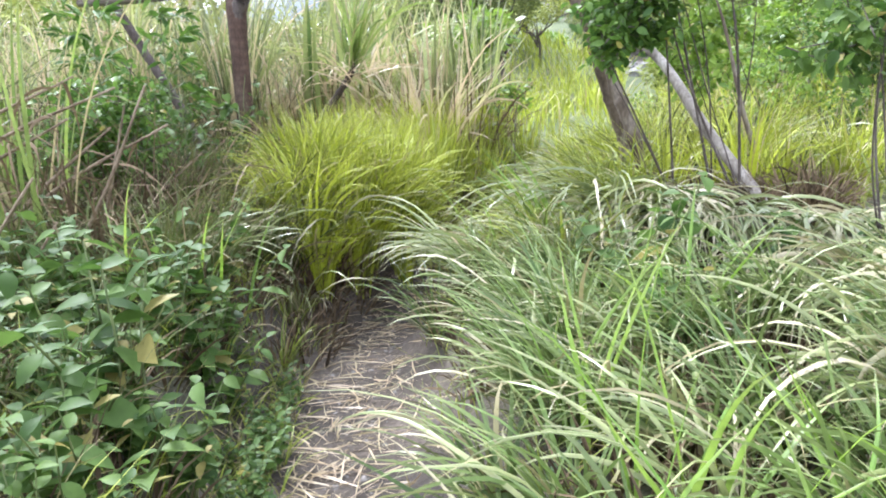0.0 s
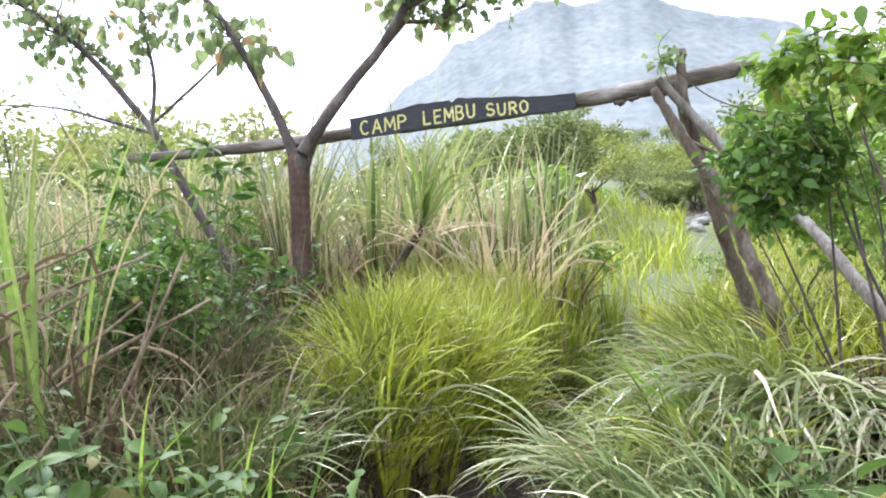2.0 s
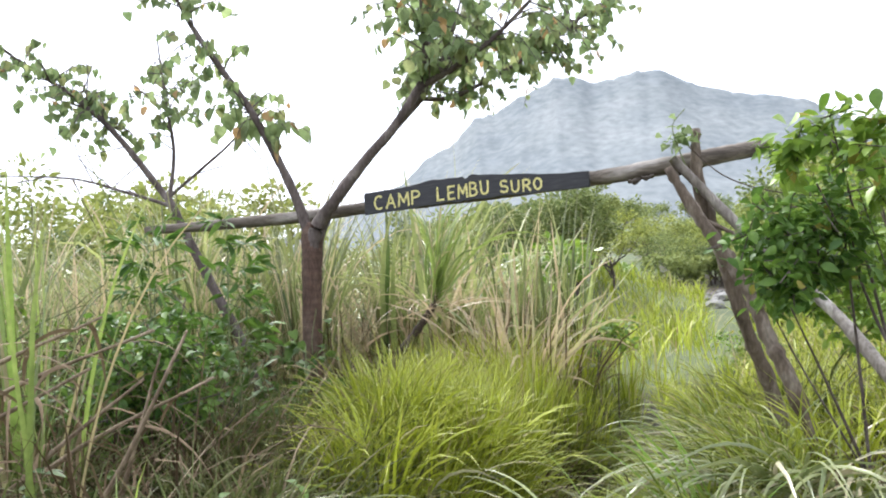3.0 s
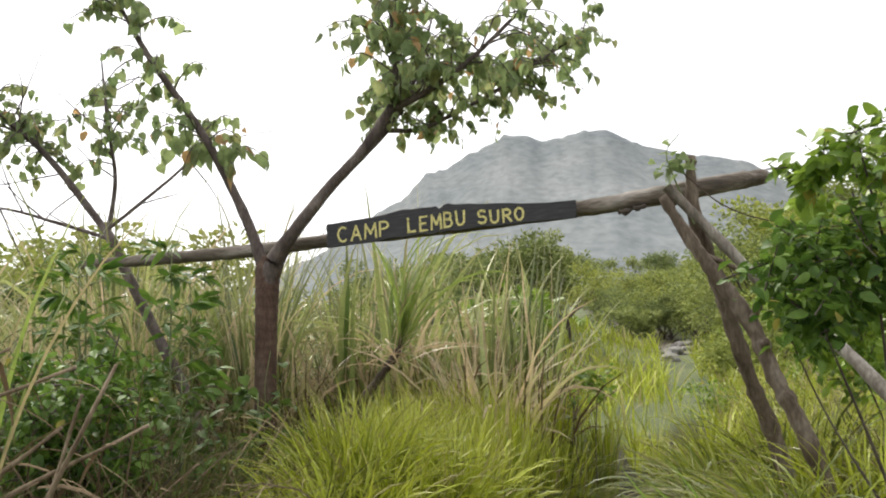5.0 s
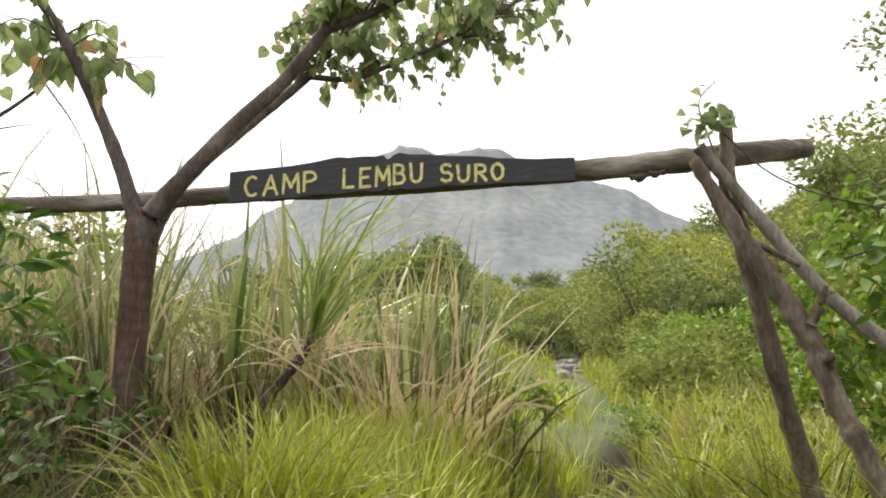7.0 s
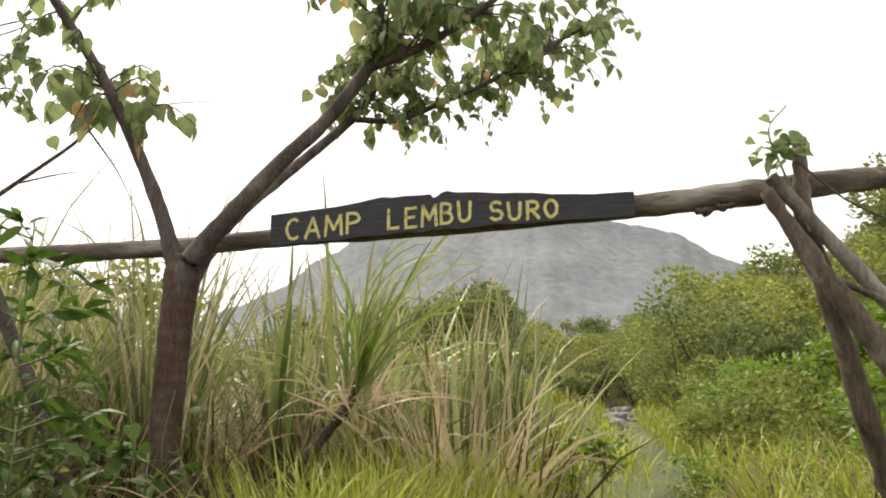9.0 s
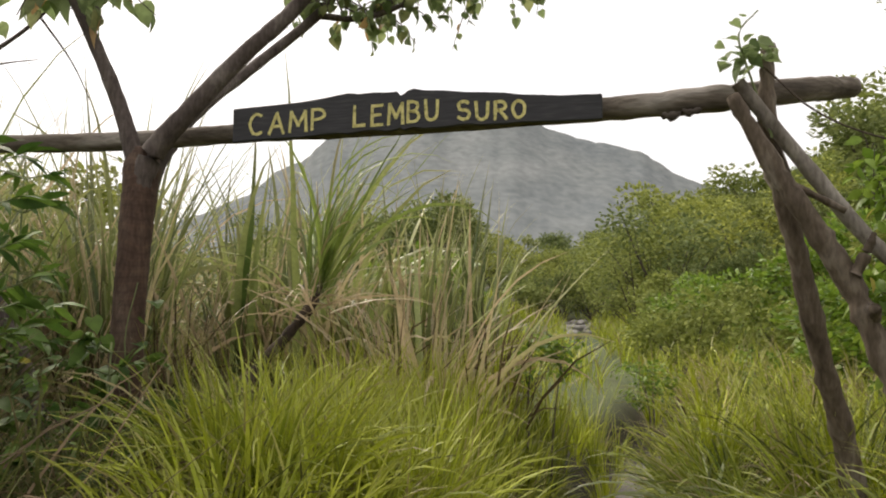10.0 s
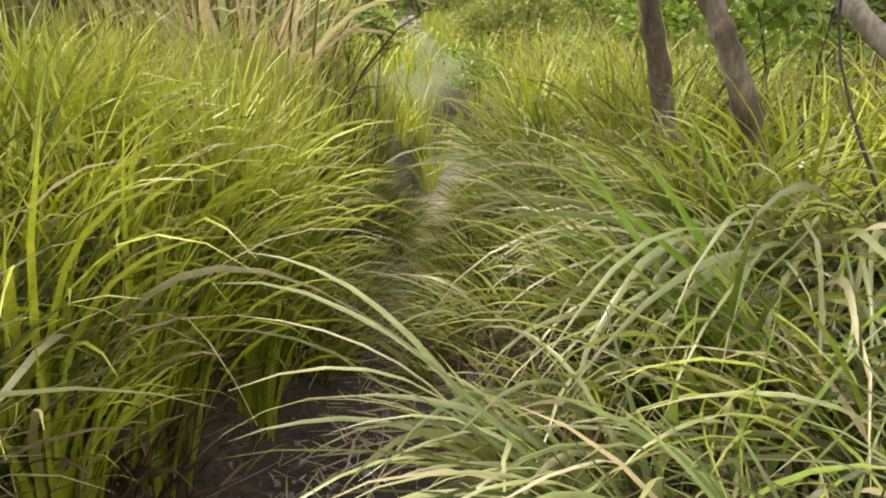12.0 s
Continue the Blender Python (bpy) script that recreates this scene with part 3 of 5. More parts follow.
_tw3, _lv3 = twig_leaves([L_BACK[4:], L_BACK_OUT], [44, 76], 0.52, 0.090, "heart", 1.1, 9, 0.08, floor=3.12)
_v, _f, _a = join([_tw, _tw2, _tw3])
child("twig_growth", mesh_quads("twig_growth", _v, _f, M_LIMB), gate_tree)["kind"] = "stuff"
_v, _f, _a = join([_lv, _lv2, _lv3])
child("crown", mesh_quads("crown", _v, _f, M_HEART, _a), gate_tree, "hanging heart-shaped green leaves")
# leaves of a small creeper on the trunk
_p = np.array([(-1.99, 7.45, 1.09), (-2.13, 7.46, 1.12), (-1.98, 7.47, 1.18), (-2.16, 7.50, 0.98), (-2.0, 7.46, 0.86), (-1.94, 7.5, 1.27), (-2.2, 7.5, 1.2), (-1.9, 7.5, 1.0)])
_v, _f, _a = leaves(_p, np.array([(0.6, -0.5, -0.5)] * 8) + unit(8) * 0.5, np.full(8, 0.085), "heart")
creeper = thing("creeper", "small creeper with pale green leaves on the trunk", "creeper")
child("foliage", mesh_quads("foliage", _v, _f, M_WEED, _a), creeper)
_v, _f, _a = tube([(-2.02, 7.455, 0.3, 0.004), (-2.0, 7.45, 0.8, 0.004), (-2.04, 7.455, 1.1, 0.003), (-2.0, 7.47, 1.35, 0.002)], 5, 4)
child("stem", mesh_quads("stem", _v, _f, M_STEM), creeper)

# the log
gate_log = thing("gate_log", "long peeling grey-brown log laid across the gate", "log")
BEAM = [(-3.68, 8.12, 2.09, 0.034), (-3.0, 8.02, 2.075, 0.044), (-2.2, 7.87, 2.065, 0.048), (-1.6, 7.73, 2.075, 0.046), (-0.8, 7.50, 2.07, 0.050), (0.0, 7.265, 2.075, 0.050), (0.45, 7.20, 2.105, 0.055), (0.8, 7.22, 2.15, 0.052), (1.06, 7.30, 2.19, 0.046)]
child("trunk_wood", limb_mesh("trunk_wood", [BEAM], M_LOG, 16, 10, 0.035), gate_log)
for _c in ((0.22, 7.165, 2.02), (0.30, 7.16, 2.035), (0.50, 7.145, 2.05)):
    _v, _f, _a = tube([(_c[0] - 0.03, _c[1], _c[2] + 0.005, 0.012), (_c[0] + 0.005, _c[1] - 0.004, _c[2] - 0.004, 0.018), (_c[0] + 0.05, _c[1], _c[2] + 0.012, 0.010)], 7, 3, 0.18)
    child("bark_flake", mesh_quads("bark_flake", _v, _f, M_LOG), gate_log)

# the name board
B0, B1 = Vector((-1.655, 7.655, 2.008)), Vector((-0.045, 7.185, 2.008))
board_x = (B1 - B0).normalized()
board_n = board_x.cross(Vector((0, 0, 1)))
BOARD_LEN = (B1 - B0).length
board_m = Matrix((board_x, Vector((0, 0, 1)), board_n)).transposed().to_4x4()
board_m.translation = B0
sign_board = thing("name_board", "rough black plank with hand-painted yellow capital letters", "sign")
sign_board.matrix_basis = board_m
top = [(0.0, 0.158), (0.06, 0.161), (0.13, 0.163), (0.20, 0.168), (0.27, 0.176), (0.31, 0.188), (0.34, 0.190), (0.37, 0.186), (0.41, 0.184), (0.45, 0.183), (0.475, 0.180), (0.485, 0.165), (0.495, 0.167), (0.505, 0.184), (0.52, 0.188), (0.55, 0.179), (0.60, 0.170), (0.66, 0.157), (0.71, 0.149), (0.76, 0.141), (0.80, 0.128), (0.85, 0.120), (0.90, 0.112), (0.95, 0.108), (1.0, 0.107)]
bm = bmesh.new()
cols = []
for k, (u, h) in enumerate(top):
    low = 0.004 * math.sin(k * 1.9) + 0.003 * math.sin(k * 4.1) + 0.012 * math.sin(u * math.pi)
    hh = h + 0.002 * math.sin(k * 3.3)
    x = u * BOARD_LEN
    cols.append([bm.verts.new((x, low, -0.012)), bm.verts.new((x, hh, -0.012)), bm.verts.new((x, hh, 0.012)), bm.verts.new((x, low, 0.012))])
for a, b in zip(cols[:-1], cols[1:]):
    for q in range(4):
        bm.faces.new((a[q], a[(q + 1) % 4], b[(q + 1) % 4], b[q]))
bm.faces.new(cols[0][::-1])
bm.faces.new(cols[-1])
bmesh.ops.recalc_face_normals(bm, faces=bm.faces)
bmesh.ops.bevel(bm, geom=[e for e in bm.edges if e.is_manifold and e.calc_face_angle(0) > 0.9], offset=0.003, segments=1, affect="EDGES")
_me = bpy.data.meshes.new("plank")
bm.to_mesh(_me)
bm.free()
_me.materials.append(M_SIGN)
child("plank", _me, sign_board)
# hand-painted capitals as strokes: each letter a list of strokes on a unit box
def arc(cx, cy, rx, ry, a0, a1, n=9):
    return [(cx + rx * math.cos(radians(a0 + (a1 - a0) * i / n)), cy + ry * math.sin(radians(a0 + (a1 - a0) * i / n))) for i in range(n + 1)]


STROKES = {
    "C": [arc(0.55, 0.5, 0.5, 0.5, 55, 305, 12)],
    "A": [[(0, 0), (0.5, 1)], [(0.5, 1), (1, 0)], [(0.2, 0.36), (0.82, 0.36)]],
    "M": [[(0, 0), (0.08, 1)], [(0.08, 1), (0.5, 0.3)], [(0.5, 0.3), (0.92, 1)], [(0.92, 1), (1, 0)]],
    "P": [[(0.1, 0), (0.1, 1)], [(0.1, 1), (0.5, 1)] + arc(0.5, 0.75, 0.45, 0.25, 90, -90, 8) + [(0.1, 0.48)]],
    "L": [[(0.1, 1), (0.1, 0)], [(0.1, 0.02), (0.95, 0.04)]],
    "E": [[(0.1, 0), (0.1, 1)], [(0.1, 0.98), (0.9, 1)], [(0.1, 0.52), (0.75, 0.53)], [(0.1, 0.02), (0.95, 0.03)]],
    "B": [[(0.1, 0), (0.1, 1)], [(0.1, 1), (0.45, 1)] + arc(0.45, 0.76, 0.4, 0.24, 90, -90, 8) + [(0.1, 0.52)], [(0.1, 0.52), (0.5, 0.52)] + arc(0.5, 0.26, 0.45, 0.26, 90, -90, 8) + [(0.1, 0)]],
    "U": [[(0.05, 1), (0.08, 0.3)] + arc(0.5, 0.3, 0.42, 0.3, 180, 360, 9) + [(0.95, 0.95)]],
    "S": [arc(0.5, 0.75, 0.42, 0.25, 35, 250, 9) + arc(0.5, 0.26, 0.45, 0.26, 80, -150, 9)],
    "R": [[(0.1, 0), (0.1, 1)], [(0.1, 1), (0.5, 1)] + arc(0.5, 0.75, 0.42, 0.25, 90, -90, 8) + [(0.1, 0.5)], [(0.45, 0.5), (1, 0)]],
    "O": [arc(0.5, 0.5, 0.46, 0.5, 95, 455, 14)],
}


def letter_mesh(ch, x, y, w, h, pen):
    bm = bmesh.new()
    for stroke in STROKES[ch]:
        pts = [Vector((x + w * a + 0.0015 * math.sin(31 * a + 17 * b), y + h * b)) for a, b in stroke]
        rows = []
        for i, p in enumerate(pts):
            d = (pts[min(i + 1, len(pts) - 1)] - pts[max(i - 1, 0)]).normalized()
            nrm = Vector((-d.y, d.x)) * pen * (0.5 + 0.06 * math.sin(9.0 * i + x * 40))
            ext = d * pen * 0.35 * (-1 if i == 0 else 1 if i == len(pts) - 1 else 0)
            rows.append([bm.verts.new((*(p + nrm + ext), z)) for z in (0.0125, 0.0145)] + [bm.verts.new((*(p - nrm + ext), z)) for z in (0.0145, 0.0125)])
        for a, b in zip(rows[:-1], rows[1:]):
            for q in range(4):
                bm.faces.new((a[q], b[q], b[(q + 1) % 4], a[(q + 1) % 4]))
        bm.faces.new(rows[0])
        bm.faces.new(rows[-1][::-1])
    bmesh.ops.recalc_face_normals(bm, faces=bm.faces)
    me = bpy.data.meshes.new("letter")
    bm.to_mesh(me)
    bm.free()
    me.materials.append(M_PAINT)
    return me


for word, u0, u1, y0, y1, h0, h1 in (("CAMP", 0.045, 0.288, 0.030, 0.034, 0.122, 0.118), ("LEMBU", 0.350, 0.597, 0.036, 0.040, 0.118, 0.116), ("SURO", 0.634, 0.822, 0.036, 0.026, 0.106, 0.100)):
    count = len(word)
    cell = (u1 - u0) * BOARD_LEN / count
    for k, ch in enumerate(word):
        f = k / max(1, count - 1)
        wide = cell * (0.80 if ch == "M" else 0.70)
        lm = letter_mesh(ch, u0 * BOARD_LEN + cell * k + 0.1 * cell, y0 + (y1 - y0) * f + 0.003 * math.sin(5 * k), wide, h0 + (h1 - h0) * f - 0.028, 0.0135)
        child("letter", lm, sign_board, "pale yellow hand-painted capital " + ch)


# posts that carry the log's other end
def post(name, label, lines, mat=M_POST, sides=14, rough=0.10):
    t = thing(name, label, "post", group="gate posts")
    for k, ln in enumerate(lines):
        child("pole" if k == 0 else "stub", limb_mesh("pole", [ln], mat, sides, 9, rough), t)
    return t


post("gate_post", "weathered grey-brown upright post lashed under the log", [[(1.10, 7.42, -0.05, 0.050), (0.96, 7.30, 0.65, 0.045), (0.83, 7.22, 1.05, 0.042), (0.71, 7.16, 1.52, 0.040), (0.60, 7.11, 1.96, 0.040), (0.61, 7.10, 2.30, 0.024)]])
post("gate_post", "knotted grey driftwood post leaning into the gate", [
    [(1.14, 6.66, -0.02, 0.046), (0.96, 6.76, 0.74, 0.042), (0.86, 6.84, 1.05, 0.043), (0.79, 6.90, 1.32, 0.044), (0.69, 6.93, 1.52, 0.040), (0.55, 6.97, 1.78, 0.036), (0.42, 7.01, 2.06, 0.026)],
    [(0.79, 6.87, 1.36, 0.024), (0.83, 6.85, 1.45, 0.018), (0.85, 6.84, 1.51, 0.009)],
    [(0.84, 6.86, 1.20, 0.026), (0.825, 6.82, 1.23, 0.022), (0.82, 6.81, 1.235, 0.017)]])
post("gate_brace", "grey diagonal brace pole running down from the log", [[(0.45, 7.03, 2.12, 0.028), (0.73, 7.04, 1.77, 0.030), (0.96, 7.00, 1.465, 0.031), (1.20, 6.80, 1.165, 0.033), (1.37, 6.42, 0.78, 0.036), (1.64, 5.90, 0.28, 0.038), (1.76, 5.68, -0.05, 0.04)]], M_POLE, rough=0.035)
post("cross_stick", "short stick wedged between the posts", [[(0.62, 7.0, 1.72, 0.014), (0.80, 6.93, 1.60, 0.012)]], M_POST, 8)
post("branch_prop", "thin pale branch propped beside the brace", [[(1.95, 6.7, 0.1, 0.022), (1.72, 6.75, 0.75, 0.019), (1.60, 6.8, 1.35, 0.012), (1.5, 6.82, 1.7, 0.006)]], M_POST, 8)
lash = thing("vine_string", "dark slack vine hanging from the post top", "vine")
child("vine", limb_mesh("vine", [[(0.55, 7.02, 2.18, 0.004), (0.72, 6.95, 1.98, 0.004), (0.95, 6.88, 1.86, 0.004), (1.25, 6.8, 1.80, 0.004), (1.6, 6.7, 1.85, 0.004)]], M_DEAD, 5, 5, 0.05), lash)
# sprig growing over the top of the post
sprig = thing("creeper", "leafy creeper sprig on top of the gate post", "creeper")
_pp = np.array([0.5, 7.06, 2.26]) + rng.normal(0, 1, (34, 3)) * np.array([0.055, 0.04, 0.06])
_v, _f, _a = leaves(_pp, unit(34) * np.array([1, 0.8, 0.5]) + np.array([0, -0.3, -0.2]), 0.035 + 0.04 * rng.random(34), "heart", roll=0.6)
child("foliage", mesh_quads("foliage", _v, _f, M_HEART, _a), sprig)
child("stem", limb_mesh("stem", [[(0.58, 7.03, 1.9, 0.005), (0.5, 7.03, 2.15, 0.005), (0.47, 7.05, 2.32, 0.004), (0.55, 7.05, 2.42, 0.003)]], M_STEM, 5, 4), sprig)

# ---- leaning slender tree beside the gate ----
slim = thing("slender_tree", "slender leaning tree with sparse grey branches", "tree")
S_STEM = [(-2.72, 8.28, 0.0, 0.052), (-2.80, 8.32, 0.6, 0.046), (-2.96, 8.37, 1.05, 0.043), (-3.27, 8.42, 1.62, 0.040), (-3.66, 8.46, 2.38, 0.038)]
S_A = [(-3.66, 8.46, 2.38, 0.032), (-4.18, 8.45, 3.05, 0.026), (-4.62, 8.42, 3.45, 0.020), (-5.3, 8.4, 3.95, 0.010)]
S_B = [(-3.66, 8.46, 2.38, 0.020), (-3.59, 8.44, 2.82, 0.016), (-3.66, 8.44, 3.3, 0.013), (-3.72, 8.44, 3.9, 0.006)]
S_C = [(-3.68, 8.46, 2.40, 0.016), (-3.35, 8.44, 2.62, 0.013), (-3.0, 8.42, 2.87, 0.010), (-2.72, 8.42, 3.2, 0.004)]
S_D = [(-3.66, 8.46, 2.34, 0.018), (-4.1, 8.46, 2.50, 0.014), (-4.6, 8.46, 2.66, 0.010), (-5.3, 8.4, 2.74, 0.005)]
child("trunk", limb_mesh("trunk", [S_STEM], M_LIMB, 12, 8, 0.03), slim)
for _ln in (S_A, S_B, S_C, S_D):
    child("limb", limb_mesh("limb", [_ln], M_LIMB, 9, 6, 0.03), slim)
_tw, _lv = twig_leaves([S_A[1:], S_B[1:], S_C[2:]], [44, 20, 6], 0.5, 0.085, "heart", 1.1, 8, 0.1)
child("twig_growth", mesh_quads("twig_growth", _tw[0], _tw[1], M_LIMB), slim)["kind"] = "stuff"
child("crown", mesh_quads("crown", _lv[0], _lv[1], M_HEART, _lv[2]), slim)
_bare = []
for _ln in (S_A, S_B, S_C, S_D, S_A):
    _sm = smooth_line(_ln, 8)
    for _k in range(5):
        _p = _sm[int(rng.uniform(0.15, 0.95) * (len(_sm) - 1))]
        _d = unit(1)[0] * np.array([1.0, 0.5, 0.7]) + np.array([0, 0, 0.5])
        _d *= rng.uniform(0.35, 0.8) / np.linalg.norm(_d)
        _bare.append(tube([(*_p[:3], 0.007), (*(_p[:3] + _d * 0.5 + rng.normal(0, 0.03, 3)), 0.005), (*(_p[:3] + _d), 0.002)], 5, 4, 0.03, False))
_v, _f, _a = join(_bare)
child("twig_growth", mesh_quads("twig_growth", _v, _f, M_LIMB), slim)["kind"] = "stuff"


# ---- shrubs, saplings and weeds ----
def bush(name, label, at, spread, leaf_n, leaf_size, mat, shape="ovate", stems=6, foot=None, hang=0.35):
    """Shrub: stems fanning from a foot into clumps of leaves."""
    t = thing(name, label, "bush")
    cx, cy, cz = at
    foot = foot or (cx, cy)
    fz = float(land(foot[0], foot[1]))
    tubes, pos, way = [], [], []
    for k in range(stems):
        tgt = np.array(at) + rng.normal(0, 0.55, 3) * np.array(spread)
        r = 0.006 + 0.004 * rng.random()
        m = np.array([foot[0], foot[1], fz]) * 0.45 + tgt * 0.55 + rng.normal(0, 0.05, 3)
        b = (foot[0] + rng.normal(0, 0.04), foot[1] + rng.normal(0, 0.04), fz - 0.03)
        tubes.append(tube([(*b, r), (*m, r * 0.75), (*tgt, r * 0.35)], 6, 5, 0.05, False))
    clumps = max(8, leaf_n // 22)
    c = np.array(at) + unit(clumps) * (rng.random((clumps, 1)) ** 0.45) * np.array(spread)
    for k in range(clumps):
        m = 22
        twig_way = unit(1)[0] + np.array([0, 0, 0.1])
        p = c[k] + twig_way * np.linspace(-0.09, 0.09, m)[:, None] + rng.normal(0, 0.035, (m, 3))
        pos.append(p)
        way.append(unit(m) * np.array([1, 1, 0.6]) + np.array([0, 0, -hang]) + (c[k] - np.array(at)) / np.array(spread) * 0.3)
        tubes.append(tube([(*(c[k] - twig_way * 0.12), 0.004), (*c[k], 0.003), (*(c[k] + twig_way * 0.1), 0.002)], 4, 2, 0.0, False))
    pos, way = np.concatenate(pos), np.concatenate(way)
    v, f, a = leaves(pos, way, leaf_size * (0.6 + 0.6 * rng.random(len(pos))), shape, roll=0.6, dry=np.where(rng.random(len(pos)) < 0.02, 0.9, 0.0))
    child("foliage", mesh_quads("foliage", v, f, mat, a), t)
    v, f, _ = join(tubes)
    child("stem_growth", mesh_quads("stem_growth", v, f, M_LIMB), t)["kind"] = "stuff"
    return t


bush("bush", "dense green leafy bush beside the gate posts", (0.82, 5.95, 1.46), (0.29, 0.30, 0.30), 1250, 0.070, M_DARK, foot=(1.2, 6.25), stems=3)
bush("bush", "bright green leafy shrub reaching above the posts", (1.25, 5.75, 1.80), (0.34, 0.34, 0.28), 480, 0.080, M_BROAD, foot=(1.5, 6.0), stems=3)
bush("bush", "bright green leafy shrub at the trail's edge", (1.75, 4.7, 1.35), (0.36, 0.45, 0.45), 420, 0.080, M_WEED, foot=(1.9, 5.0), stems=3)
bush("bush", "tall dense green bush growing behind the brace pole", (1.68, 7.75, 1.45), (0.40, 0.45, 0.75), 1500, 0.080, M_BROAD, foot=(1.8, 7.75), stems=2)
bush("bush", "leafy sprigs with large pointed leaves above the posts", (1.02, 6.05, 1.98), (0.26, 0.28, 0.18), 200, 0.105, M_BROAD, foot=(1.35, 6.3), stems=2)
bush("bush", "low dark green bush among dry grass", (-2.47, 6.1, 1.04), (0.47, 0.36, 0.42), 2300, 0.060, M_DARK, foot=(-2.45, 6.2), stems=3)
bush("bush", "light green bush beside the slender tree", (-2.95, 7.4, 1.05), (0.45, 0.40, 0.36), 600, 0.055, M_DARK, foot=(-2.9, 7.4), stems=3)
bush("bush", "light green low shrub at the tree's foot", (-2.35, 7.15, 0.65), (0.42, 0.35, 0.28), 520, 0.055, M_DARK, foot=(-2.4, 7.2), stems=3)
bush("bush", "leafy bush at the edge of the reeds", (-4.3, 6.9, 1.2), (0.6, 0.6, 0.45), 800, 0.065, M_BROAD, foot=(-4.3, 6.9), stems=3)
bush("bush", "small bright shrub in the tall grass", (0.05, 9.4, 0.95), (0.20, 0.2, 0.2), 260, 0.06, M_BROAD, foot=(0.05, 9.4), stems=3)
bush("bush", "leafy bush on the slope behind the posts", (2.9, 9.4, 0.95), (0.6, 0.6, 0.45), 1100, 0.055, M_BROAD, foot=(2.9, 9.4), stems=3)
bush("bush", "dark leafy bush on the slope behind the posts", (4.0, 11.0, 1.35), (0.8, 0.8, 0.7), 1800, 0.06, M_DARK, foot=(4.0, 11.0), stems=3)

for _x, _y, _z, _m in ((2.1, 11.2, 0.50, M_FARL), (3.0, 12.6, 0.65, M_BROAD), (2.7, 10.0, 0.45, M_WEED), (3.6, 11.3, 0.60, M_FARL), (1.9, 13.4, 0.55, M_BROAD), (3.3, 9.4, 0.55, M_DARK), (2.3, 8.7, 0.45, M_BROAD), (1.6, 9.9, 0.42, M_FARL), (4.2, 13.2, 0.75, M_BROAD)):
    bush("bush", "low leafy bush in the rough grass beyond the posts", (_x, _y, _z), (0.42, 0.38, 0.34), 620, 0.055, _m, foot=(_x, _y), stems=3)

# undergrowth in dark leaf, partly added to stand for shade beside the reeds
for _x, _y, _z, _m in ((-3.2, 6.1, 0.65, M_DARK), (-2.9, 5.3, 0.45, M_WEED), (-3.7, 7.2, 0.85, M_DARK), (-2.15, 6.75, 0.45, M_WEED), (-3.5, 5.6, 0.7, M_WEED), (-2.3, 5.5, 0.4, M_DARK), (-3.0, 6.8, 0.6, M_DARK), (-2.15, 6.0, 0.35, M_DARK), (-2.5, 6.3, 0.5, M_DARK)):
    bush("bush", "low leafy undergrowth, added dark to stand for shade by the reeds", (_x, _y, _z), (0.38, 0.35, 0.30), 420, 0.06, _m, foot=(_x, _y), stems=3)


def sapling(label, at, height, leaf, mat, tiers, lean=(0.0, 0.0)):
    """Upright sapling: one stem with whorls of drooping lance-shaped leaves."""
    t = thing("sapling", label, "sapling", group="saplings")
    x, y = at
    z = float(land(x, y))
    tip = np.array([x + lean[0], y + lean[1], z + height])
    foot = np.array([x, y, z - 0.03])
    pos, way, size, tubes = [], [], [], [tube([(*foot, 0.009), (*((foot + tip) / 2 + rng.normal(0, 0.02, 3)), 0.007), (*tip, 0.003)], 6, 5, 0.04)]
    for k in range(tiers):
        u = 0.35 + 0.65 * (k + 0.5) / tiers
        c = foot * (1 - u) + tip * u
        for j in range(3):
            a = rng.random() * 6.28
            d = np.array([math.cos(a), math.sin(a), 0.35])
            e = c + d * (0.16 + 0.1 * rng.random()) * (1.2 - 0.5 * u)
            tubes.append(tube([(*c, 0.004), (*e, 0.002)], 4, 3, 0.0, False))
            for q in range(6):
                w = d + unit(1)[0] * 0.8 + np.array([0, 0, -0.25])
                pos.append(c * (0.5 - q * 0.1) + e * (0.5 + q * 0.1))
                way.append(w)
                size.append(leaf * (0.6 + 0.6 * rng.random()))
    v, f, a = leaves(np.array(pos), np.array(way), np.array(size), "lance" if leaf > 0.1 else "ovate", roll=0.5, droop=0.35)
    child("foliage", mesh_quads("foliage", v, f, mat, a), t)
    v, f, _ = join(tubes)
    child("stem_growth", mesh_quads("stem_growth", v, f, M_STEM), t)["kind"] = "stuff"


for _x, _y, _h, _l in ((-2.45, 7.0, 1.75, 0.14), (-2.85, 6.7, 1.65, 0.15), (-2.6, 7.7, 1.7, 0.13), (-3.2, 7.4, 1.9, 0.14), (-3.6, 7.9, 1.8, 0.14), (-2.15, 6.5, 1.0, 0.09), (-1.9, 7.0, 0.85, 0.09), (-3.9, 6.3, 1.5, 0.13)):
    sapling("slim sapling with drooping narrow leaves among the grass", (_x, _y), _h, _l, M_DARK if _l > 0.1 else M_WEED, 7, (rng.normal(0, 0.06), rng.normal(0, 0.06)))
for _x, _y, _h in ((1.75, 3.3, 1.5), (2.05, 4.3, 1.5), (1.55, 2.7, 1.75)):
    sapling("green broad-leaved sapling beside the trail", (_x, _y), _h, 0.095, M_WEED, 7, (rng.normal(0, 0.05), -0.05))


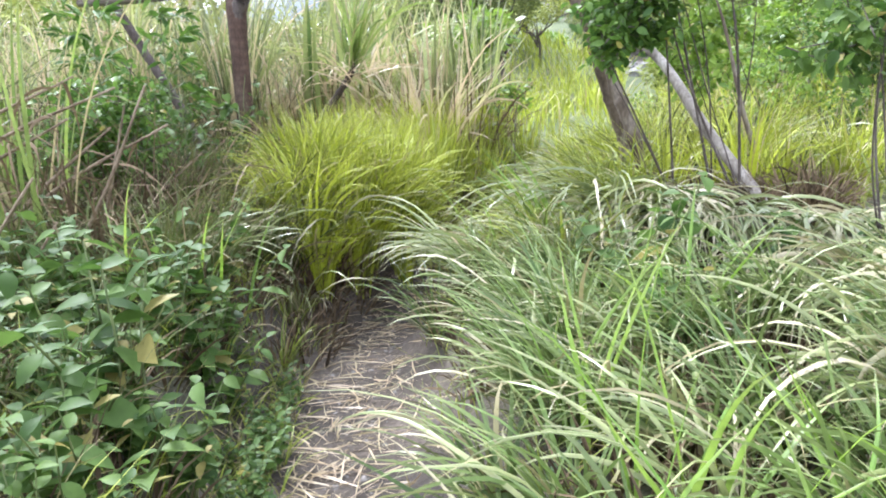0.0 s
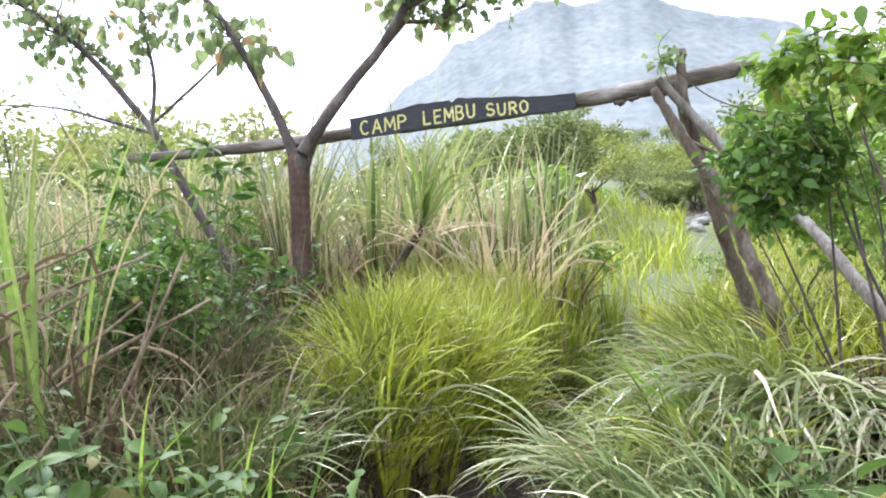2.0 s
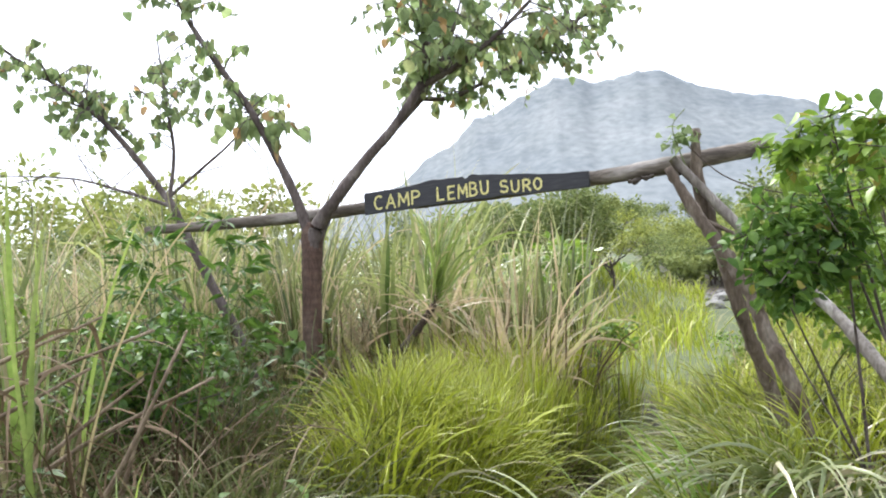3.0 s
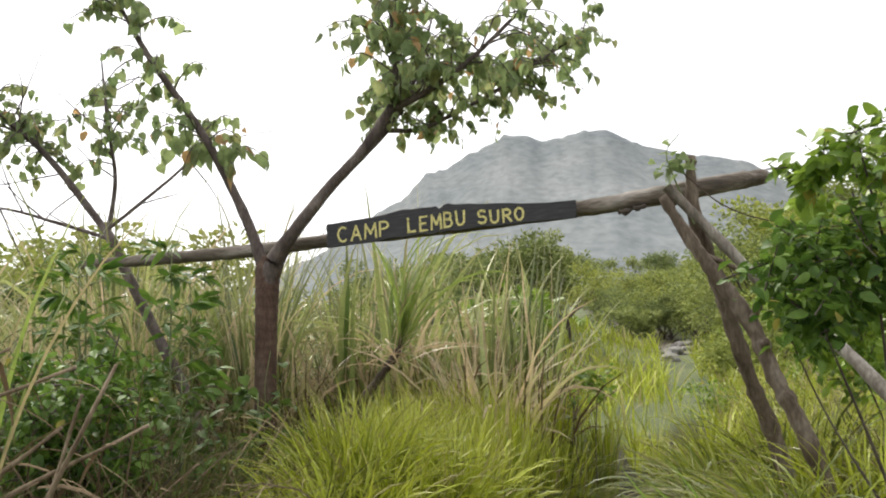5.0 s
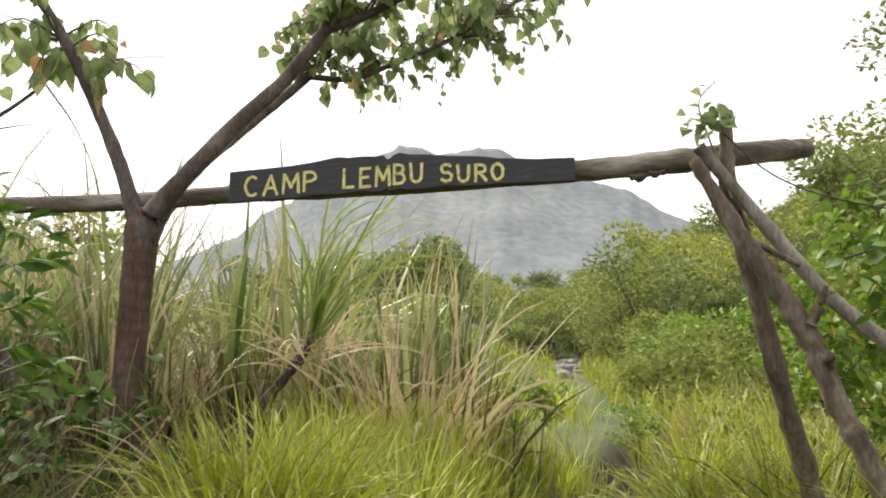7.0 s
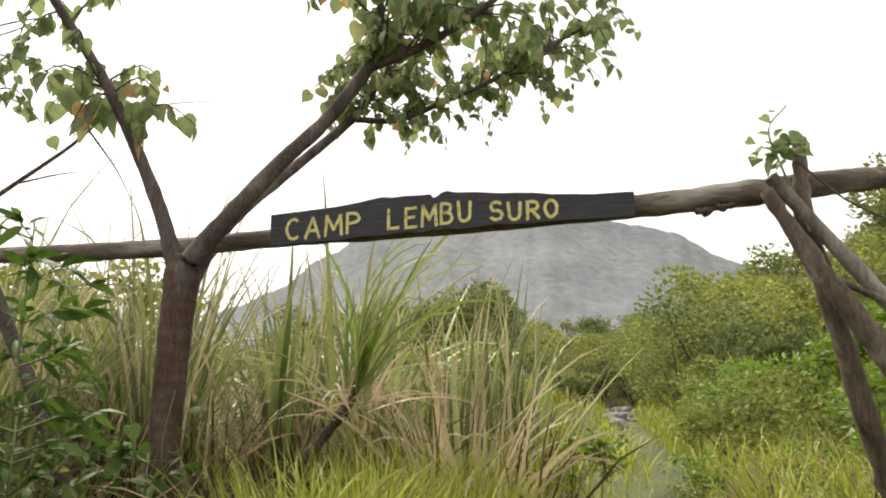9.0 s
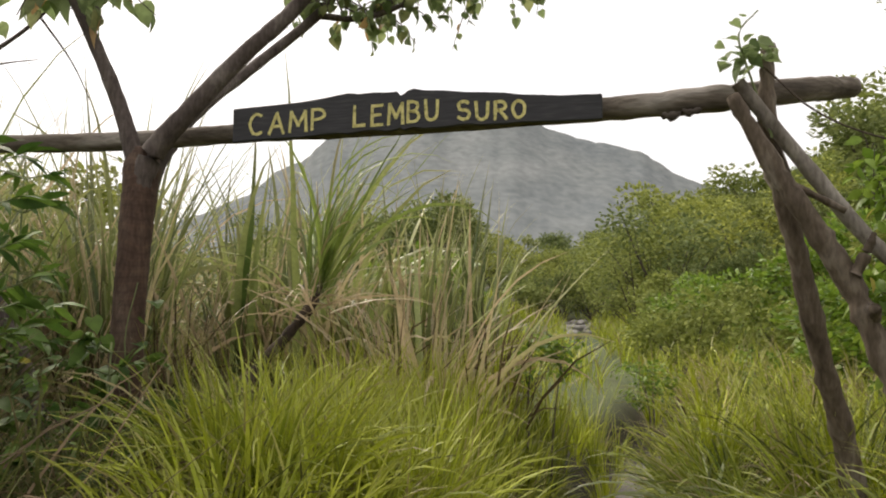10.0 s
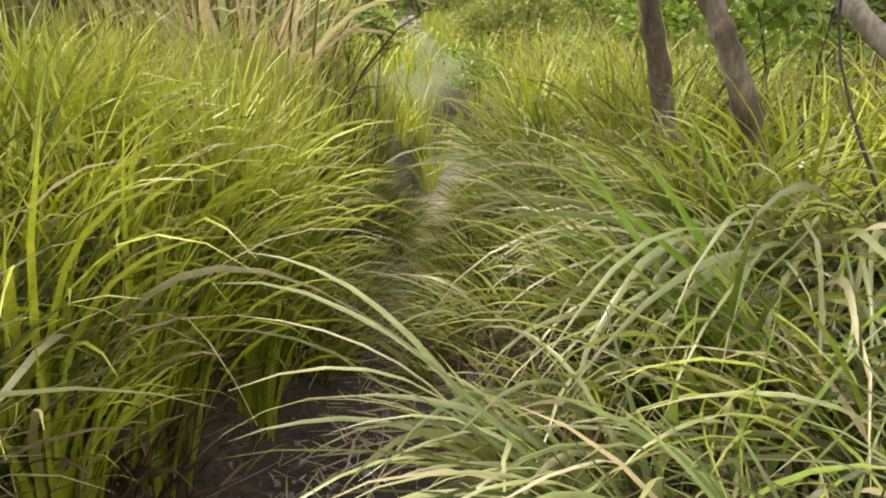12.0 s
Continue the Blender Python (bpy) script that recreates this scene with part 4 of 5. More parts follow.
def weed_mesh(seed_n, height):
    pos, way, size, tubes = [], [], [], []
    for s in range(seed_n):
        a0 = rng.random() * 6.28
        lean = 0.18 * rng.random()
        tip = np.array([lean * math.cos(a0) + rng.normal(0, 0.05), lean * math.sin(a0) + rng.normal(0, 0.05), height * (0.65 + 0.4 * rng.random())])
        tubes.append(tube([(rng.normal(0, 0.03), rng.normal(0, 0.03), -0.03, 0.004), (*(tip * 0.5), 0.0035), (*tip, 0.002)], 5, 3, 0.0, False))
        for k in range(6):
            u = 0.3 + 0.7 * k / 5
            for j in range(2):
                b = a0 + k * 1.57 + j * 3.14
                pos.append(tip * u)
                way.append(np.array([math.cos(b), math.sin(b), 0.15 + 0.3 * rng.normal()]))
                size.append((0.125 - 0.05 * u) * (0.6 + 0.6 * rng.random()))
    lv = leaves(np.array(pos), np.array(way), np.array(size), "ovate", roll=0.3, droop=0.3, dry=np.where(rng.random(len(pos)) < 0.05, 0.8, 0.0))
    return mesh_quads("foliage", lv[0], lv[1], M_WEED, lv[2]), mesh_quads("stem", *join(tubes)[:2], M_STEM)


WEEDS = []
for _k in range(4):
    _t = thing("weed", "low leafy green weed beside the trail", "weed", group="weeds beside the trail")
    _fm, _sm = weed_mesh(4, 0.42)
    child("foliage", _fm, _t)
    child("stem", _sm, _t)
    WEEDS.append(_t)
spots = []
while len(spots) < 120:
    x, y = (rng.uniform(-2.7, -0.4), rng.uniform(2.1, 4.9)) if len(spots) < 105 else (rng.uniform(0.6, 2.2), rng.uniform(2.4, 5.2))
    line = np.interp(y, CAM_WAY_Y, CAM_WAY_X)
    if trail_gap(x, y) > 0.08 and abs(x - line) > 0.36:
        spots.append((x, y))
for _k, (_x, _y) in enumerate(spots):
    m = pose(_x, _y, float(land(_x, _y)), 0, 0, 360 * rng.random()) @ Matrix.Scale(0.7 + 0.6 * rng.random(), 4)
    if _k < 4:
        WEEDS[_k].matrix_basis = m
    else:
        copy_thing(WEEDS[_k % 4], m)
# small weeds for the strip kept clear along the camera's path
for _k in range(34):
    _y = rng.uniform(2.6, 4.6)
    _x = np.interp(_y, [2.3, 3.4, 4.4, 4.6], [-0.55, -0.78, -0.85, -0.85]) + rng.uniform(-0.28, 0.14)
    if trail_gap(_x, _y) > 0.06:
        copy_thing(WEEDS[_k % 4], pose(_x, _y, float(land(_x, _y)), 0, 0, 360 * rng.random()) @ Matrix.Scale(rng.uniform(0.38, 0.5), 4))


# ---- grasses ----
def scatter(n, x0, x1, y0, y1, gap=0.03, clear=0.36, tuft=0.0):
    """Random places off the trail and off the camera's path; tuft pulls them into tussocks."""
    x, y = rng.uniform(x0, x1, n), rng.uniform(y0, y1, n)
    if tuft:
        m = max(3, int((x1 - x0) * (y1 - y0) / tuft ** 2 * 1.3))
        cx, cy = rng.uniform(x0, x1, m), rng.uniform(y0, y1, m)
        pick = rng.integers(0, m, n)
        x, y = cx[pick] + rng.normal(0, tuft * 0.33, n), cy[pick] + rng.normal(0, tuft * 0.33, n)
    keep = trail_gap(x, y) > gap
    keep &= (np.abs(x - np.interp(y, CAM_WAY_Y, CAM_WAY_X)) > clear) | (y > 4.7)
    keep &= ((x + 1.75) / 0.65) ** 2 + ((y - 9.3) / 0.75) ** 2 > 1
    keep &= ((x + 0.66) / 0.30) ** 2 + ((y - 5.0) / 0.8) ** 2 > 1
    keep &= (x + 0.66) ** 2 + (y - 4.4) ** 2 > 0.25
    keep &= ((x - 1.45) / 0.85) ** 2 + ((y - 5.05) / 0.58) ** 2 > 1
    return x[keep], y[keep]


def field(x, y, length, width, t0, t1, mat_dry, az=None, spread=3.14, segs=6, bend=1.6, fold=0.0, sink=0.02):
    n = len(x)
    a = rng.uniform(-np.pi, np.pi, n) if az is None else az + rng.normal(0, spread, n)
    dry = np.where(rng.random(n) < mat_dry, 0.55 + 0.45 * rng.random(n), 0.18 * rng.random(n))
    return blades(on_land(x, y, -sink), a, rng.uniform(length[0], length[1], n), rng.uniform(width[0], width[1], n), rng.uniform(t0[0], t0[1], n), rng.uniform(t1[0], t1[1], n), segs, bend, dry=dry, fold=fold)


def stuff(name, label, category, parts, mat):
    v, f, a = join(parts)
    return tagged(new(name, mesh_quads(name, v, f, mat, a)), label, category, kind="stuff")


def tussocks(cx, cy, per, length, width, t0, t1, share_dry, az=None, spread=1.0, foot=0.05, segs=8, bend=1.5, fold=0.25):
    """Grass in tussocks: every centre sends up its own fountain of blades."""
    m = len(cx)
    n = m * per
    own = np.repeat(rng.uniform(0.72, 1.18, m), per)
    a = rng.uniform(-np.pi, np.pi, n) if az is None else az + rng.normal(0, spread, n)
    r = foot * np.sqrt(rng.random(n))
    x, y = np.repeat(cx, per) + r * np.cos(a), np.repeat(cy, per) + r * np.sin(a)
    tint = np.clip(np.repeat(rng.uniform(0.1, 0.9, m), per) + rng.normal(0, 0.22, n), 0, 1)
    dry = np.where(rng.random(n) < share_dry, 0.5 + 0.5 * rng.random(n), 0.15 * rng.random(n))
    return blades(on_land(x, y, -0.02), a, rng.uniform(length[0], length[1], n) * own, rng.uniform(width[0], width[1], n), rng.uniform(t0[0], t0[1], n), rng.uniform(t1[0], t1[1], n), segs, bend, tint=tint, dry=dry, fold=fold)


def centres(n, x0, x1, y0, y1, gap=0.05, clear=0.46, side=0):
    """Tussock centres off the trail; side -1 keeps those left of it, +1 those right of it."""
    x, y = scatter(n, x0, x1, y0, y1, gap, clear)
    if side:
        k = (x - np.interp(y, TRAIL_Y, TRAIL_X)) * side > 0
        x, y = x[k], y[k]
    return x, y


# the yellow-green stand in front of the gate
lime = []
lime.append(tussocks(*centres(150, -1.45, 0.6, 6.7, 10.4, 0.26, side=-1), 60, (0.5, 0.95), (0.012, 0.024), (0.0, 0.30), (0.1, 1.2), 0.05, foot=0.09, segs=6, bend=2.2))
lime.append(tussocks(*centres(110, -1.5, -0.3, 5.95, 7.2, 0.16, side=-1), 64, (0.55, 0.95), (0.012, 0.026), (0.0, 0.28), (0.3, 2.3), 0.08, foot=0.08, segs=9, bend=1.9))
lime.append(tussocks(*centres(85, 0.6, 4.2, 9.2, 15.0, 0.1, side=1), 52, (0.35, 1.05), (0.012, 0.026), (0.0, 0.5), (0.2, 1.8), 0.14, foot=0.10, segs=5, fold=0))
lime.append(tussocks(*centres(55, 0.75, 2.8, 6.5, 9.4, 0.12, side=1), 52, (0.4, 0.9), (0.010, 0.022), (0.0, 0.45), (0.3, 2.0), 0.10, foot=0.08, segs=6, bend=1.8))
lime.append(tussocks(*centres(45, 0.6, 2.6, 11.0, 13.0, 0.0), 30, (0.4, 0.8), (0.010, 0.018), (0.03, 0.45), (0.3, 1.7), 0.06, segs=5, fold=0))
stuff("lime_grass", "tall yellow-green grass growing in front of the gate", "grass", lime, M_LIME)

# grass arching over the trail from both sides
arch, shade_tufts = [], []
arch.append(tussocks(*centres(100, -0.6, 0.9, 5.2, 9.6, 0.34, side=1), 36, (0.26, 0.48), (0.008, 0.017), (0.1, 0.6), (1.0, 2.3), 0.10, az=3.6, spread=1.1, segs=7))
arch.append(tussocks(*centres(100, -0.3, 1.0, 5.3, 9.6, 0.52, side=1), 44, (0.42, 0.8), (0.010, 0.020), (0.1, 0.6), (1.0, 2.4), 0.10, az=3.6, spread=1.1, segs=9))
verge = [tussocks(*centres(180, -0.4, 2.4, 1.9, 5.6, 0.20, side=1), 40, (0.32, 0.66), (0.009, 0.020), (0.1, 0.65), (0.9, 2.2), 0.08, az=3.6, spread=1.2, segs=7, fold=0)]
arch.append(tussocks(*centres(300, -0.5, 0.9, 6.9, 10.2, 0.0, side=1), 26, (0.22, 0.42), (0.007, 0.014), (0.1, 0.7), (0.9, 2.2), 0.15, az=3.4, spread=1.0, segs=6, fold=0))
arch.append(tussocks(*centres(300, -0.6, 0.8, 6.9, 10.2, 0.0, side=-1), 26, (0.22, 0.42), (0.007, 0.014), (0.1, 0.7), (0.9, 2.2), 0.15, az=-0.3, spread=1.0, segs=6, fold=0))
shade_tufts.append(tussocks(*centres(200, -2.8, -1.25, 5.5, 7.6, 0.08, side=-1), 36, (0.35, 0.75), (0.008, 0.016), (0.1, 0.7), (0.9, 2.3), 0.16, segs=6, fold=0))
arch.append(tussocks(*centres(110, -3.0, -0.6, 2.4, 5.6, 0.1, side=-1), 30, (0.22, 0.48), (0.005, 0.011), (0.1, 0.7), (0.9, 2.2), 0.16, segs=5, fold=0))
_x, _y = scatter(5000, -3.4, 2.6, 1.4, 9.0, 0.04)
arch.append(field(_x, _y, (0.15, 0.4), (0.003, 0.008), (0.1, 0.9), (0.8, 2.2), 0.2, segs=5))
# short blades for the same cleared strip
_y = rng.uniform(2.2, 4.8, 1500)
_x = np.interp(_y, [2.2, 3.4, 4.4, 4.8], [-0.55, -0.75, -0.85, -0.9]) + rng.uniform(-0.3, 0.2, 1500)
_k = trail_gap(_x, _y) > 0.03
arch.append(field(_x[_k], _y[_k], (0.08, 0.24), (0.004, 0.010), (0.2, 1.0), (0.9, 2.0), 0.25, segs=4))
_x, _y = scatter(2600, -0.6, 3.0, -3.0, 1.4, 0.1, 0.5)
arch.append(field(_x, _y, (0.3, 0.6), (0.006, 0.013), (0.1, 0.6), (0.9, 2.0), 0.1, segs=5))
stuff("verge_grass", "rank green grass on the bank beside the trail", "grass", verge, M_VERGE)
stuff("arching_grass", "green grass arching over both edges of the trail", "grass", arch, M_GRASS)

# dark grass that carries the shade below the reeds in its colour
shade_tufts.append(tussocks(*centres(34, -6.0, -2.9, 4.6, 8.4), 22, (0.9, 1.8), (0.014, 0.030), (0.03, 0.45), (0.4, 2.2), 0.25, foot=0.14, segs=9, bend=2.0, fold=0.3))
shade_tufts.append(tussocks(*centres(70, -5.0, -2.4, 2.0, 7.5, 0.1), 30, (0.5, 1.1), (0.009, 0.018), (0.05, 0.5), (0.5, 1.9), 0.2, segs=6, fold=0))
shade_tufts.append(tussocks(*centres(60, -2.4, -0.6, 1.8, 4.6, 0.12, side=-1), 22, (0.25, 0.55), (0.006, 0.013), (0.05, 0.6), (0.6, 2.2), 0.2, segs=5, fold=0))
shade_tufts.append(tussocks(*centres(60, -2.3, -1.3, 6.0, 9.4, 0.12, side=-1), 34, (0.4, 0.85), (0.009, 0.018), (0.02, 0.5), (0.4, 2.0), 0.15, segs=6, fold=0))
shade_tufts.append(tussocks(*centres(90, -3.2, -1.4, 4.6, 7.2, 0.1, side=-1), 34, (0.35, 0.8), (0.008, 0.018), (0.05, 0.6), (0.6, 2.3), 0.2, segs=6, fold=0))
shade_tufts.append(tussocks(*centres(46, 0.6, 3.2, 6.9, 11.5, 0.25, side=1), 26, (0.35, 0.9), (0.014, 0.032), (0.0, 0.6), (0.4, 2.3), 0.12, foot=0.08, segs=7, fold=0.2))
shade_tufts.append(tussocks(*centres(26, -1.6, 0.2, 6.3, 9.2, 0.3, side=-1), 20, (0.35, 0.8), (0.012, 0.026), (0.0, 0.6), (0.4, 2.3), 0.12, foot=0.08, segs=7, fold=0.2))
stuff("shade_grass", "dark rank grass under the reeds beside the trail, shade put into its colour", "grass", shade_tufts, M_SHADE_GRASS)

# dead brown thatch at the tussock feet, its colour darkened to stand for shade
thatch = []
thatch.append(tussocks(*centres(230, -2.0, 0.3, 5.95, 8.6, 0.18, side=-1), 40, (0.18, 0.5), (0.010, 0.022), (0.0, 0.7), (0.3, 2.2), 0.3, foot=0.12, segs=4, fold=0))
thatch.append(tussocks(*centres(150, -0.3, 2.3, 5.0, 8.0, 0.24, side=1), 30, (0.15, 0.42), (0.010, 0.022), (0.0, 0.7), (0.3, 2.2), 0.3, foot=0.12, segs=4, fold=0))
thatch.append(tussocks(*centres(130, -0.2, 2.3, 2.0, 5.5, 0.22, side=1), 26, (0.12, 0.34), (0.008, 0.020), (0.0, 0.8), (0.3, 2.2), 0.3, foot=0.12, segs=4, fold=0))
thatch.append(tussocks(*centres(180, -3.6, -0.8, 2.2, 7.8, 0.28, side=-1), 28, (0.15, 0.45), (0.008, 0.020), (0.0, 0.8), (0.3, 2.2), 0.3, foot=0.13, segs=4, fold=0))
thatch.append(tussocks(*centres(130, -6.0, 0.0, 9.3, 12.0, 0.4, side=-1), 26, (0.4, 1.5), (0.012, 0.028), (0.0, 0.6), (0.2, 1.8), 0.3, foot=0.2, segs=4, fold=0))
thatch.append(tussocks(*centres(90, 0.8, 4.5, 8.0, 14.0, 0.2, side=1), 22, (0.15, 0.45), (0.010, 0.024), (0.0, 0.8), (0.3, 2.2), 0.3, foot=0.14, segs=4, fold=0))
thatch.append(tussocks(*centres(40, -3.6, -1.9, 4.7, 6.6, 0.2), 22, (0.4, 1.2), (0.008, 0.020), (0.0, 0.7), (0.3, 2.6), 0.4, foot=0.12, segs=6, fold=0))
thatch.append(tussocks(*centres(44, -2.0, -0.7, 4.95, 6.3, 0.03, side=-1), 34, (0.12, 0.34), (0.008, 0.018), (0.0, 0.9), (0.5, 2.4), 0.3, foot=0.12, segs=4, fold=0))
stuff("dead_thatch_shade", "brown dead grass at the feet of the tussocks, darkened in colour for shade", "grass", thatch, M_THATCH)

# pale broad blades that hang in fountains
pale = []
pale.append(tussocks(np.linspace(0.70, 2.3, 11) + rng.normal(0, 0.05, 11), 5.95 - 0.03 * np.arange(11) + rng.normal(0, 0.06, 11), 58, (0.55, 0.95), (0.016, 0.032), (0.05, 0.5), (2.4, 3.1), 0.34, az=-1.85, spread=0.7, segs=11, bend=1.0, fold=0.3))
pale.append(tussocks(np.array([0.36, 0.50, 0.66, 0.82, 0.98]), np.array([5.92, 6.02, 6.08, 6.10, 6.08]), 30, (0.85, 1.2), (0.016, 0.030), (0.05, 0.45), (2.2, 3.1), 0.3, az=-1.9, spread=0.9, segs=11, bend=1.1, fold=0.3))
pale.append(tussocks(np.array([1.3, 1.55, 1.75, 1.4, 1.65]), np.array([3.3, 3.5, 3.8, 4.3, 4.6]), 22, (0.7, 1.15), (0.018, 0.034), (0.05, 0.5), (2.2, 3.0), 0.3, az=-2.3, spread=0.9, segs=11, bend=1.1, fold=0.3))
_x, _y = scatter(26, -1.85, -1.4, 4.95, 5.45, 0.1)
pale.append(field(_x, _y, (0.6, 0.95), (0.012, 0.020), (0.3, 0.7), (1.7, 2.3), 0.15, az=-0.45, spread=0.3, segs=10, fold=0.3, bend=1.2))
pale.append(tussocks(*centres(9, -1.4, -0.5, 6.0, 6.5, 0.2, side=-1), 12, (0.7, 1.05), (0.012, 0.024), (0.05, 0.45), (1.9, 3.1), 0.22, az=-1.6, spread=1.6, segs=10, bend=1.3, fold=0.3))
pale.append(tussocks(*centres(40, -0.3, 1.1, 5.3, 7.8, 0.34, side=1), 14, (0.5, 0.8), (0.012, 0.022), (0.2, 0.6), (1.4, 2.5), 0.2, az=3.6, spread=0.7, segs=10, bend=1.3, fold=0.3))
pale.append(tussocks(*centres(36, -0.1, 2.2, 2.4, 5.4, 0.2, side=1), 14, (0.45, 0.8), (0.010, 0.020), (0.1, 0.6), (1.4, 2.6), 0.2, az=3.6, spread=1.0, segs=9, bend=1.3, fold=0.3))
pale.append(tussocks(*centres(10, -2.6, -1.2, 4.9, 5.9, 0.1, side=-1), 14, (0.5, 0.9), (0.009, 0.017), (0.2, 0.7), (1.3, 2.3), 0.3, segs=9, bend=1.3, fold=0.3))
pale.append(tussocks(*centres(7, -1.35, -0.85, 5.5, 6.0, 0.12, side=-1), 12, (0.4, 0.7), (0.010, 0.020), (0.1, 0.6), (2.0, 3.1), 0.25, az=-1.3, spread=0.8, segs=10, bend=1.3, fold=0.3))
pale.append(tussocks(*centres(26, 0.5, 2.6, 6.8, 9.6, 0.2, side=1), 9, (0.5, 0.9), (0.014, 0.028), (0.1, 0.6), (1.4, 2.6), 0.3, segs=9, bend=1.4, fold=0.3))
stuff("drooping_grass", "pale broad grass blades drooping in fountains beside the trail", "grass", pale, M_PALE)

# upright fresh blades close to the trail's edge
for _cx, _cy, _n in ((0.42, 2.35, 7), (0.75, 2.25, 8), (1.0, 2.5, 8), (0.55, 2.75, 9), (0.35, 3.3, 8), (0.95, 3.0, 8), (0.75, 4.1, 8), (0.05, 5.5, 5), (0.25, 5.6, 7), (-1.55, 4.6, 8), (-1.3, 4.75, 6)):
    _x, _y = _cx + rng.normal(0, 0.07, _n), _cy + rng.normal(0, 0.07, _n)
    _v, _f, _a = field(_x, _y, (0.5, 0.85), (0.014, 0.024), (0.1, 0.6), (0.5, 1.3), 0.0, segs=8, fold=0.35)
    tagged(new("grass_tuft", mesh_quads("grass_tuft", _v, _f, M_FRESH, _a)), "tuft of bright green blades standing above the grass", "grass tuft", "fresh grass tufts")

_n = 9
_v, _f, _a = blades(on_land(0.42 + rng.normal(0, 0.05, _n), 5.72 + rng.normal(0, 0.05, _n)), rng.normal(2.9, 0.7, _n), rng.uniform(0.6, 0.95, _n), rng.uniform(0.022, 0.036, _n), rng.uniform(0.15, 0.7, _n), rng.uniform(0.6, 1.1, _n), 8, 1.4, dry=0.0, fold=0.35)
tagged(new("grass_tuft", mesh_quads("grass_tuft", _v, _f, M_FRESH, _a)), "tuft of broad bright green blades over the trail's bend", "grass tuft", "fresh grass tufts")

# coarse grass over the rest of the ground
rough = []
for _x0, _x1, _y0, _y1, _n in ((-12.0, -2.6, -8.0, 9.5, 9000), (2.2, 12.0, -8.0, 9.5, 9000), (-2.6, 2.2, -8.0, 1.4, 3500)):
    _x, _y = scatter(_n, _x0, _x1, _y0, _y1, 0.15, 0.5, tuft=0.5)
    rough.append(field(_x, _y, (0.3, 0.8), (0.012, 0.026), (0.05, 0.6), (0.6, 2.0), 0.15, segs=3))
stuff("rough_grass", "rough green grass over the ground off the trail", "grass", rough, M_GRASS)

# ---- reed bed behind the gate ----
reed = []
reed.append(tussocks(*centres(70, -6.5, -0.6, 9.9, 13.4, 0.6, side=-1), 18, (1.0, 2.6), (0.036, 0.080), (0.02, 0.40), (0.3, 2.6), 0.16, foot=0.16, segs=9, bend=2.6, fold=0.3))
reed.append(tussocks(*centres(54, -6.5, -0.6, 9.3, 11.5, 0.6, side=-1), 12, (0.8, 1.8), (0.034, 0.066), (0.05, 0.55), (0.8, 2.8), 0.6, foot=0.2, segs=9, bend=1.8, fold=0.3))
reed.append(tussocks(*centres(40, -6.0, -2.7, 8.7, 10.8), 22, (1.3, 2.9), (0.022, 0.046), (0.02, 0.3), (0.3, 1.8), 0.3, foot=0.14, segs=9, bend=2.4, fold=0.3))
reed.append(tussocks(*centres(90, -14.0, -5.0, 9.0, 22.0), 22, (1.3, 2.6), (0.022, 0.045), (0.02, 0.35), (0.3, 1.7), 0.3, foot=0.25, segs=6, bend=2.4, fold=0))
for _cx, _cy, _n, _h in ((-3.1, 10.3, 40, 2.8), (-2.2, 10.6, 34, 2.7), (-0.75, 10.4, 54, 2.35), (-0.35, 11.0, 46, 2.3), (-4.1, 9.6, 40, 2.9), (-1.7, 11.8, 26, 3.0)):
    _x, _y = _cx + rng.normal(0, 0.11, _n), _cy + rng.normal(0, 0.13, _n)
    reed.append(field(_x, _y, (_h * 0.7, _h * 1.05), (0.032, 0.064), (0.02, 0.22), (0.15, 1.3), 0.10, segs=9, bend=2.6, fold=0.3))
stuff("reed_bed", "tall reeds, green above and straw-coloured below, behind the gate", "reeds", reed, M_REED)

straw = []
straw.append(tussocks(*centres(70, -6.0, -0.6, 9.2, 11.8, 0.6, side=-1), 18, (0.7, 1.7), (0.024, 0.052), (0.0, 0.55), (0.1, 1.4), 1.0, foot=0.2, segs=6, bend=1.5, fold=0))
straw.append(tussocks(*centres(60, -6.0, -0.7, 9.2, 10.6, 0.6, side=-1), 11, (0.5, 1.3), (0.030, 0.058), (0.1, 0.7), (1.4, 3.0), 1.0, foot=0.2, segs=8, bend=1.3, fold=0.3))
_x, _y = scatter(50, -3.6, -2.2, 4.9, 6.4, 0.3, tuft=0.35)
straw.append(field(_x, _y, (0.4, 1.0), (0.006, 0.015), (0.1, 0.8), (0.6, 2.8), 1.0, segs=8, bend=1.4))
straw.append(tussocks(*centres(46, 1.3, 5.0, 9.4, 14.5, 0.2, side=1), 40, (0.4, 1.0), (0.008, 0.020), (0.0, 0.7), (0.4, 2.4), 1.0, foot=0.12, segs=6, fold=0))
straw.append(tussocks(*centres(14, 0.9, 2.4, 7.0, 9.4, 0.3, side=1), 18, (0.35, 0.8), (0.007, 0.016), (0.0, 0.7), (0.4, 2.4), 1.0, foot=0.10, segs=6, fold=0))
_x, _y = scatter(320, -3.2, -0.5, 4.9, 8.0, 0.1)
straw.append(field(_x, _y, (0.2, 0.6), (0.003, 0.007), (0.4, 1.4), (0.9, 2.0), 1.0, segs=4))
stuff("dry_reeds", "dead straw-coloured reed leaves and stalks", "reeds", straw, M_REED)

